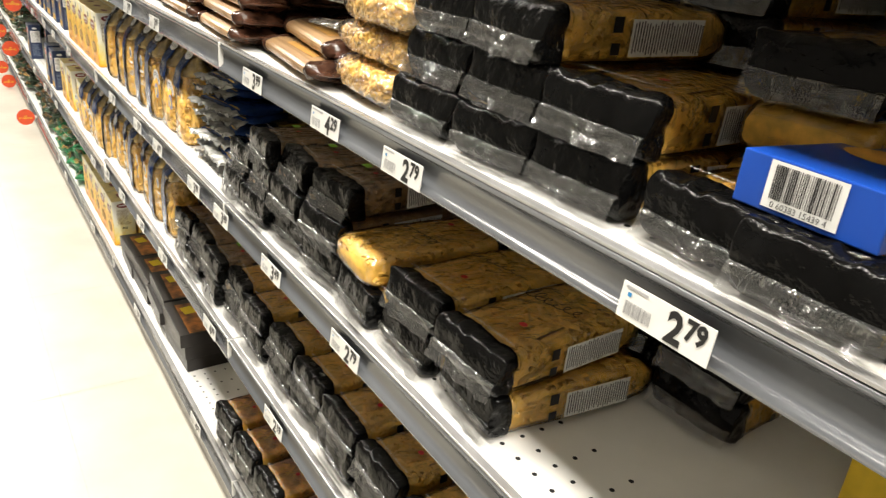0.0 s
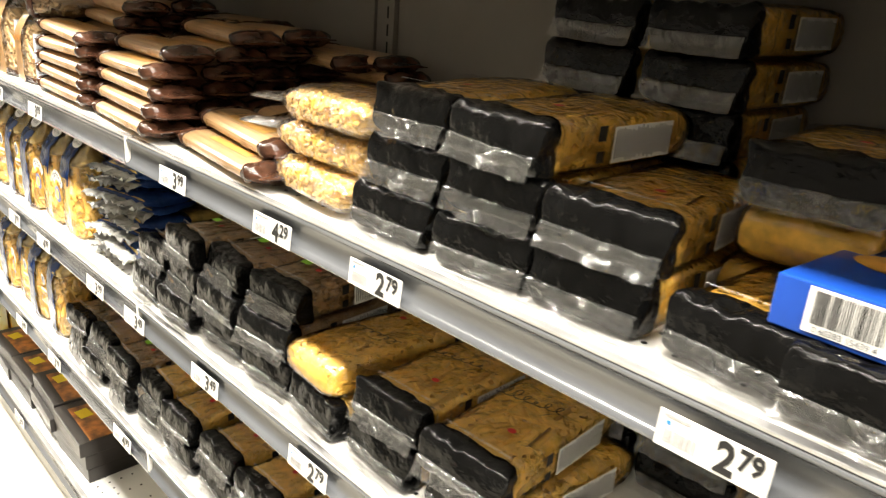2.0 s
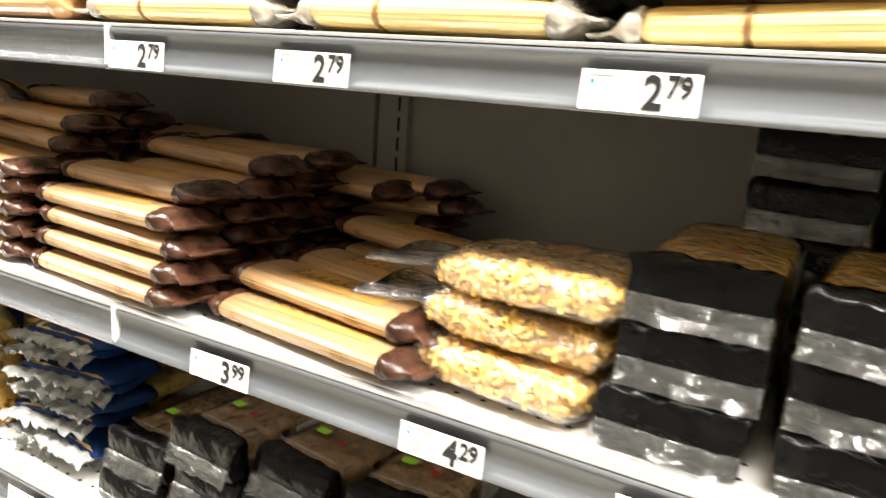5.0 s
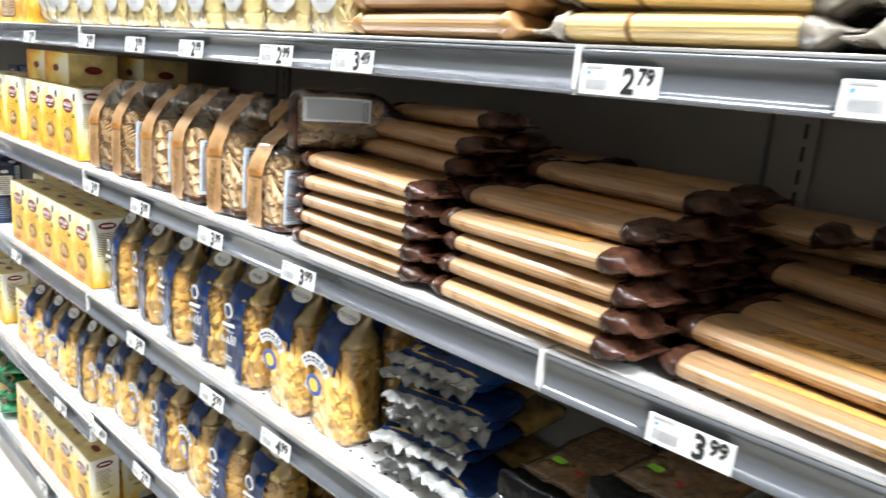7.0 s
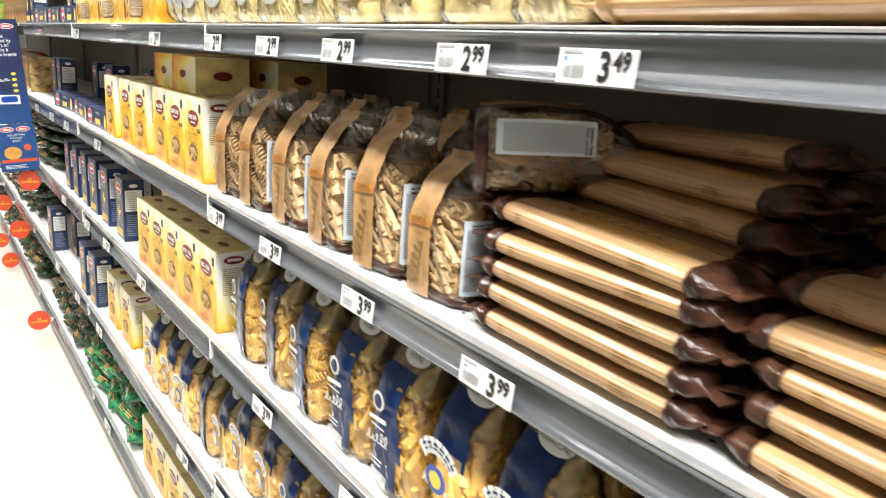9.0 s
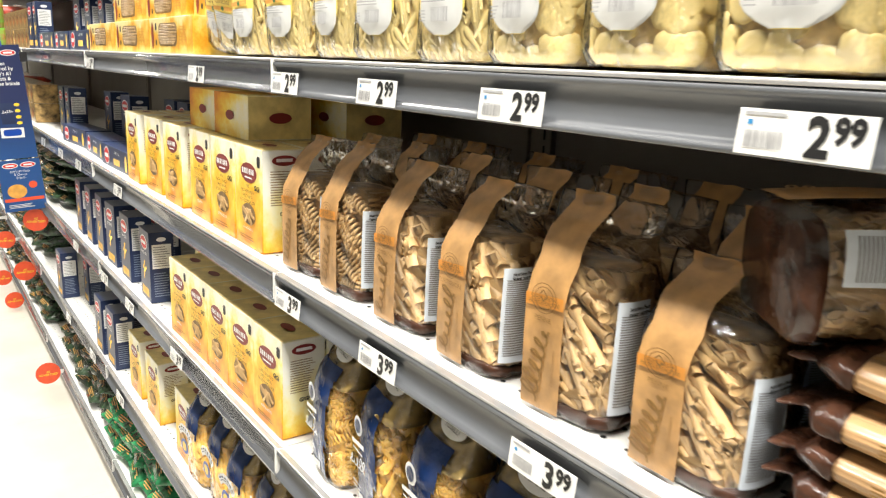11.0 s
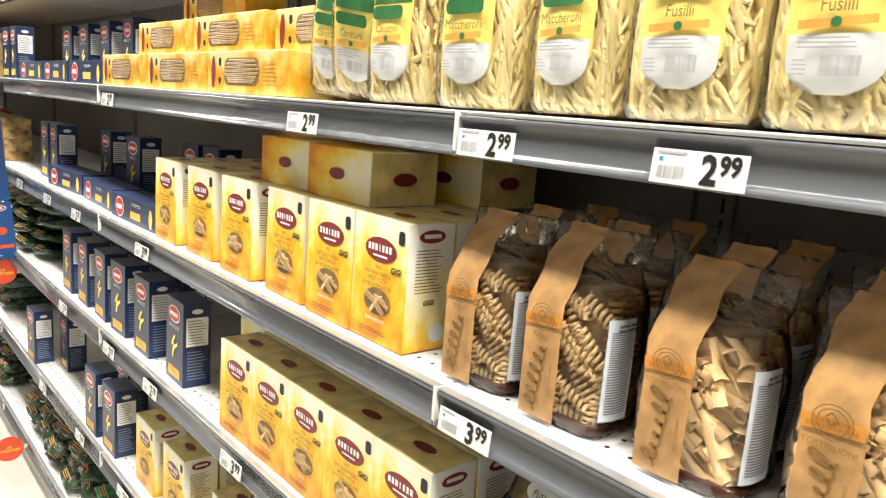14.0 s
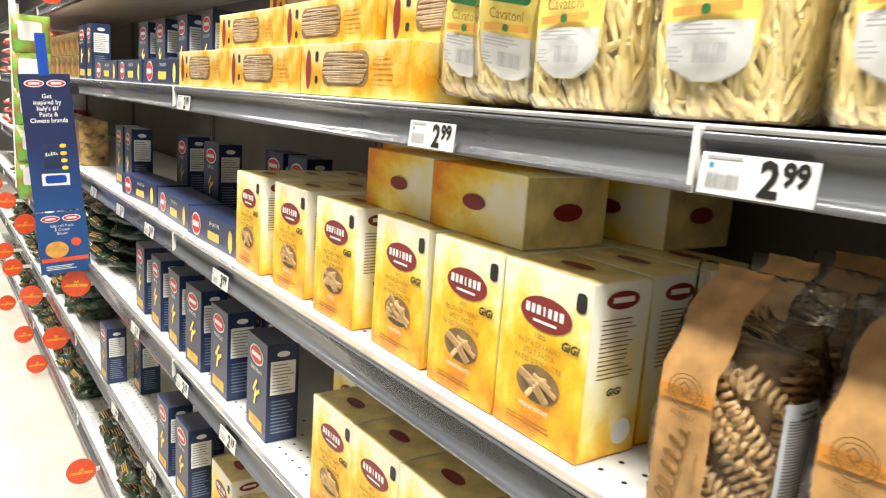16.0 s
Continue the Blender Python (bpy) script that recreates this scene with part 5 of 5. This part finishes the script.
BB = [blue_bag("penne", 91, "PENNE"), blue_bag("fusilli", 92, "FUSILLI"), blue_bag("rigatoni", 93, "RIGATONI", True)]
bp = {0: [], 1: [], 2: []}
for i, y in enumerate((0.385, 0.500, 0.617, 0.735, 0.860, 0.985, 1.105)):
    k = (2, 2, 0, 0, 1, 0, 1)[i]
    bp[k].append(pose(0.058 + j(0.004), y, ZL, 0, 0, j(6) - 4))
    bp[k].append(pose(0.145, y + 0.01, ZL, 0, 0, j(8)))
for i in range(11):
    y = 0.545 + i * 0.116
    k = (0, 1, 2, 0, 2, 2, 2, 1, 2, 2, 2)[i]
    bp[k].append(pose(0.060 + j(0.006), y, ZF if y < 1.2 else ZG, 0, 0, j(7) - 4))
    bp[k].append(pose(0.15, y + 0.01, ZF if y < 1.2 else ZG, 0, 0, j(8)))
for k, ps in bp.items():
    put(BB[k], ps)


# ---- flat blue and gold packs in a stack, silver crimps to the front ----
def flat_pack(seed):
    t = thing("flat_pasta_pack", "flat blue and gold pasta pack with a silver crimped end", "pasta pack", "flat packs in a stack")
    up = Matrix.Translation((0, 0, 0.012)) @ ALONG_X
    secs = [(0.02, 0.016, 0.13, 3), (0.05, 0.024, 0.15, 3), (0.12, 0.025, 0.155, 3), (0.2, 0.022, 0.148, 3), (0.22, 0.01, 0.13, 3)]
    raw_part("pouch", loft(secs, 28, 0.003, 40, seed, up), GOLD, t, "gold film pouch")
    raw_part("navy_print", loft(dense([(0.018, 0.012, 0.134, 3), (0.030, 0.0235, 0.142, 3), (0.055, 0.0280, 0.155, 3), (0.105, 0.0282, 0.160, 3)], 3), 40, 0.0032, 40, seed, up, crease=0.0016), NAVY_BAG, t, "navy blue printed band")
    v, f = [], []
    for k in range(7):
        for i in range(57):
            y = (-0.066 + 0.132 * i / 56) * (1 + 0.02 * k)
            fold = noise.noise(Vector((i * 0.21, k * 0.35, seed))) * 0.010 + noise.noise(Vector((i * 0.6, k * 0.9, seed + 4))) * 0.004
            v.append(Vector((0.030 - 0.0065 * k + 0.005 * noise.noise(Vector((i * 0.25, k, 9 + seed))), y, 0.013 - 0.0006 * k + fold * k / 4)))
    for k in range(6):
        for i in range(56):
            f.append((k * 57 + i, k * 57 + i + 1, (k + 1) * 57 + i + 1, (k + 1) * 57 + i))
    raw_part("crimp", (v, f), SILVER, t, "silver crimped film end")
    return t


flats = [flat_pack(4), flat_pack(9)]
for i, proto in enumerate(flats):
    put(proto, [pose(0.04 + j(0.012), 0.20 + j(0.02), ZL + 0.0225 * k, j(4), j(4), 8 + j(16)) for k in range(i, 8, 2)])


# ---- bright blue carton and yellow carton ----
t = thing("blue_carton", "bright blue carton with a white barcode, lying on pasta bags", "box")
box_part("carton", (0, 0.15, -0.048, 0.048, 0, 0.034), BLUEBOX, t, 0.0012)
fm = on(FRONT, -0.0003)
bm = bmesh.new()
rect(bm, fm, -0.002, 0.018, 0.050, 0.029)
p = part("barcode_panel", bm, PANEL, t, "white barcode panel", smooth=False)
bm = bmesh.new()
barcode(bm, fm, -0.002, 0.020, 0.042, 0.021, 5, count=30)
part("bars", bm, INK, p, smooth=False)
words("digits", "0 60383 15439 4", 0.0055, INK, p, fm, -0.002, 0.0045, 0.0008)
bm = bmesh.new()
oval(bm, on(TOP, 0.09, 0, 0.0343), 0, 0, 0.035, 0.025)
part("picture", bm, ORANGE_PRINT, t, "orange picture on the lid", smooth=False)
put(t, [pose(0.027, -0.99, ZM + 0.0505, 0, 2, -2)])
t = thing("yellow_carton", "yellow and blue carton standing on the shelf", "box")
box_part("carton", (0, 0.07, -0.06, 0.06, 0, 0.13), YELLOW, t, 0.001)
bm = bmesh.new()
rect(bm, on(FRONT, -0.0003), 0.02, 0.06, 0.06, 0.09)
part("print", bm, BLUEBOX, t, smooth=False)
put(t, [pose(0.018, -1.13, ZM), pose(0.28, -1.03, ZL, 0, 0, 3)])


# ---- bottom shelf goods ----
def dark_tray(seed):
    t = thing("black_pasta_carton", "flat black carton with an orange picture and a yellow sticker", "pasta box", "flat black cartons")
    box_part("carton", (0, 0.24, -0.095, 0.095, 0, 0.036), BLACKBOX, t, 0.0015)
    top = on(TOP, 0, 0, 0.0363)
    bm = bmesh.new()
    rect(bm, top, 0.01, 0.10, 0.16, 0.15)
    part("picture", bm, PHOTO, t, "orange food picture", smooth=False)
    bm = bmesh.new()
    rect(bm, top, -0.03, 0.05, 0.040, 0.030, 0.0008, 8)
    part("sticker", bm, YELLOWTAG, t, "yellow price sticker", smooth=False)
    bm = bmesh.new()
    lines(bm, on(FRONT, -0.0003), 0, 0.018, 0.14, 0.02, 3, seed, 0.3)
    part("small_print", bm, INK_SOFT, t, smooth=False)
    return t


ps = []
for y in (0.53, 0.73, 0.93, 1.12):
    for k in range(3 if y < 0.8 else 2):
        ps.append(pose(0.02 + j(0.008), y, ZB + 0.0362 * k, 0, 0, j(3)))
put(dark_tray(2), ps)
SEALBAG = black_bag("rotini_bag", "tricolour rotini in a clear bag with a black end", "fusilli", mat("tricolour_pasta", (0.84, 0.44, 0.12), 0.45, vary=0.25, island=0.6, dark=(0.50, 0.20, 0.05)), PASTA_CORE, 33, None, False)
ps = []
for y in (0.10, -0.02, -0.14, -0.26, -0.38):
    for k in range(2):
        ps.append(pose(0.02, y, ZB + HB * k, 0, 0, j(4)))
put(SEALBAG, ps)


def soft_pack(name, label, base, accent, seed, H=0.055):
    t = thing(name, label, "pasta pack", name + "s")
    up = Matrix.Translation((0, 0, H / 2)) @ ALONG_X
    secs = [(-0.01, 0.006, 0.12, 3), (0.006, H * 0.4, 0.125, 3), (0.04, H * 0.9, 0.13, 3), (0.11, H, 0.132, 3), (0.18, H * 0.85, 0.128, 3), (0.21, 0.01, 0.12, 3)]
    body = loft(secs, 30, 0.007, 24, seed, up)
    raw_part("pouch", body, base, t, "creased printed film")
    v, fs = body
    keep = [f for f in fs if len(f) == 4 and all(0.035 < v[i].x < 0.19 and v[i].z > H * 0.62 for i in f)]
    out = [Vector((p.x, p.y * 0.8, p.z + 0.0012)) for p in v]
    raw_part("print", (out, keep), accent, t, "printed picture")
    bm = bmesh.new()
    lines(bm, on(FRONT, -0.004, 0, H / 2) @ Matrix.Rotation(radians(-50), 4, "X"), 0, 0.012, 0.1, 0.02, 3, seed, 0.5, 0.004)
    part("small_print", bm, SLEEVE, t, smooth=False)
    return t


GP = soft_pack("green_pasta_pack", "creased green film pasta pack lying in a pile", GREENBAG, PANEL, 5)
DG = soft_pack("dark_green_pack", "dark green and gold film pack lying in a pile", DARKGREEN, TAN, 6)
TP = soft_pack("dark_film_pack", "dark film pasta pack with tan print in a pile", DARKGREEN, PHOTO, 7)
RP = soft_pack("red_pack", "red printed film pack on the far shelves", RUST, PANEL, 8)
ps = []
for y in (2.02, 2.15, 2.28, 2.41, 2.54):
    for k in range(4 if y < 2.3 else 3):
        ps.append(pose(0.03 + j(0.015), y + j(0.01), ZB + 0.045 * k, j(8), j(6), j(14)))
put(GP, ps)
ps = [pose(0.03 + j(0.015), 2.72 + 0.145 * i, ZB + 0.047 * k, j(6), j(6), j(14)) for i in range(5) for k in range(4)]
ps += [pose(0.03 + j(0.015), 3.83 + 0.15 * i, z + 0.047 * k, j(6), j(6), j(14)) for i in range(15) for z, n in ((ZB, 5), (ZG, 4)) for k in range(n)]
put(DG, ps)
ps = [pose(0.03 + j(0.015), 3.25 + 0.15 * i, ZL + 0.047 * k, j(6), j(6), j(14)) for i in range(18) for k in range(4)]
put(TP, ps)
ps = [pose(0.03 + j(0.015), 4.75 + 0.16 * i, z + 0.05 * k, j(6), j(6), j(14)) for i in range(10) for z, n in ((ZM, 3), (ZU, 4)) for k in range(n)]
put(RP, ps)
TB = thing("brown_box", "small brown and green carton on the far shelf", "box", "far cartons")
box_part("carton", (0, 0.09, -0.055, 0.055, 0, 0.075), TAN, TB, 0.001)
bm = bmesh.new()
oval(bm, on(FRONT, -0.0003), 0, 0.037, 0.03, 0.02)
part("picture", bm, PHOTO, TB, smooth=False)
put(TB, [pose(0.03, 3.75 + 0.116 * i, z + 0.076 * k, 0, 0, j(2)) for i in range(8) for z in (ZM, ZU) for k in range(2)])

# ---- round shelf talkers ----
tk = thing("shelf_talker", "round orange-red disc reading as advertised", "shelf sign", "round shelf signs")
bm = bmesh.new()
SM = on(SIDE, 0, 0, 0)
bmesh.ops.create_cone(bm, cap_ends=True, segments=36, radius1=0.043, radius2=0.043, depth=0.0012, matrix=Matrix.Rotation(radians(90), 4, "X"))
part("disc", bm, TALKER, tk, smooth=False)
box_part("arm", (0.035, 0.142, -0.0005, 0.0005, -0.008, 0.008), PANEL, tk, 0)
words("writing", "AS\nADVERTISED", 0.0115, YELLOW, tk, on(SIDE, 0, -0.0008, 0), 0, 0.002, 0.0004, shear=0.15, bold=0.0003)
put(tk, [pose(x, y, z, 0, 0, j(10)) for x, y, z in ((-0.053, 3.288, 0.096), (-0.032, 3.434, 0.67), (-0.044, 3.826, 0.37), (-0.058, 4.388, 0.39), (-0.037, 4.474, 0.05), (-0.046, 4.866, 0.07), (-0.08, 4.9, 0.40), (-0.07, 5.4, 0.09), (-0.06, 4.5, 0.68), (-0.08, 5.3, 0.40), (-0.07, 5.2, 0.68), (-0.07, 5.9, 0.68), (-0.02, 3.9, 1.60), (-0.02, 3.6, 1.60))])

# ---- hanging promotional strip and green pouches ----
sg = thing("promo_strip", "navy blue promotional strip hanging from a shelf clip", "shelf sign")
pl = box_part("card", (-0.068, 0.068, -0.001, 0.001, 0.0, 0.405), SIGNBLUE, sg, 0)
lo = box_part("lower_card", (-0.070, 0.070, -0.004, -0.002, -0.195, -0.004), SIGNBLUE, sg, 0)
sm = on(SIDE, 0, -0.0012, 0)
words("writing", "Get\ninspired by\nItaly's #1\nPasta &\nCheese brands", 0.0185, WHITE_INK, sg, sm, 0, 0.335, 0.0004, line=0.95, bold=0.0002, squeeze=0.9)
words("lower_writing", "Italy's #1 Pasta\n& Cheese\nBrands", 0.012, WHITE_INK, sg, on(SIDE, 0, -0.0042, 0), 0, -0.05, 0.0004, squeeze=0.9)
for nm, m2, cy in (("emblem", sm, 0.378), ("lower_emblem", on(SIDE, 0, -0.0042, 0), -0.024)):
    for cx in (-0.029, 0.029):
        bm = bmesh.new()
        oval(bm, m2, cx, cy, 0.026, 0.0105, 0.0004)
        w = part(nm, bm, WHITE_INK, sg, smooth=False)
        bm = bmesh.new()
        oval(bm, m2, cx, cy, 0.023, 0.008, 0.0008)
        part("emblem_field", bm, RED, w, smooth=False)
        bm = bmesh.new()
        rect(bm, m2, cx, cy, 0.028, 0.006, 0.0012)
        part("emblem_bar", bm, WHITE_INK, w, smooth=False)
bm = bmesh.new()
scrawl(bm, sm, stroke(-0.006, 0.172, 0.036, 0.014, 3, 5, 6), 0.0016, 0.0012)
part("pouch_script", bm, WHITE_INK, sg, smooth=False)
bm = bmesh.new()
rounded(bm, sm, 0.0, 0.096, 0.058, 0.024, 0.008, 0.0010)
part("cheese_wrap", bm, BLUEBOX, sg, "blue printed cheese wrap", smooth=False)
bm = bmesh.new()
lines(bm, on(SIDE, 0, -0.0042, 0), 0, -0.176, 0.11, 0.016, 3, 4, 0.4, 0.0008)
part("lower_print", bm, WHITE_INK, sg, smooth=False)
box_part("hanger", (-0.014, 0.014, -0.002, 0.002, 0.400, 0.520), BLUEBOX, sg, 0.001, "blue plastic hanger strip")
bm = bmesh.new()
rect(bm, sm, -0.005, 0.165, 0.045, 0.075, 0.0004)
part("pouch_picture", bm, NAVY, sg, smooth=False)
bm = bmesh.new()
for k in range(4):
    oval(bm, sm, 0.028, 0.195 - k * 0.022, 0.009, 0.006, 0.0006)
part("pasta_picture", bm, YELLOW, sg, smooth=False)
bm = bmesh.new()
rect(bm, sm, 0.0, 0.095, 0.075, 0.036, 0.0004, -2)
part("cheese_picture", bm, PANEL, sg, smooth=False)
bm = bmesh.new()
oval(bm, on(SIDE, 0, -0.0042, 0), -0.02, -0.12, 0.032, 0.026, 0.0004)
part("dish_picture", bm, ORANGE_PRINT, sg, smooth=False)
bm = bmesh.new()
oval(bm, on(SIDE, 0, -0.0042, 0), 0.035, -0.1, 0.014, 0.013, 0.0006)
rect(bm, on(SIDE, 0, -0.0042, 0), 0, -0.152, 0.13, 0.012, 0.0005)
part("red_print", bm, TALKER, sg, smooth=False)
cl = box_part("clip", (0.064, 0.088, -0.006, 0.006, 0.345, 0.38), PLASTIC_BK, sg, 0.002)
put(sg, [pose(-0.078, 3.4, 0.912, 0, -4.5, 0)])
hk = thing("hook_bar", "black plastic bracket holding hanging pouches", "bracket")
box_part("bar", (-0.16, 0.02, -0.006, 0.006, 0, 0.014), PLASTIC_BK, hk, 0.002)
box_part("drop", (-0.15, -0.138, -0.006, 0.006, -0.05, 0.0), PLASTIC_BK, hk, 0.002)
box_part("strip", (-0.16, -0.13, 0.1, 0.102, -0.64, 0.0), PANEL, hk, 0)
box_part("strip_arm", (-0.15, -0.14, 0.0, 0.101, 0.002, 0.010), PLASTIC_BK, hk, 0)
put(hk, [pose(0.0, 3.66, 1.575)])
gp = thing("green_pouch", "green and white hanging snack pouch", "pouch", "hanging pouches")
raw_part("pouch", loft([(-0.13, 0.004, 0.10, 3), (-0.11, 0.03, 0.11, 3), (-0.05, 0.035, 0.115, 3), (0, 0.004, 0.115, 3)], 24, 0.004, 30, 2, Matrix.Rotation(radians(90), 4, "Z")), LIME, gp)
bm = bmesh.new()
rounded(bm, on(SIDE, 0, -0.019, 0), -0.005, -0.05, 0.07, 0.06, 0.01)
part("label", bm, PANEL, gp, "white printed label", smooth=False)
put(gp, [pose(-0.10, 3.742, 1.50 - 0.118 * k, j(4), 0, j(8)) for k in range(5)])
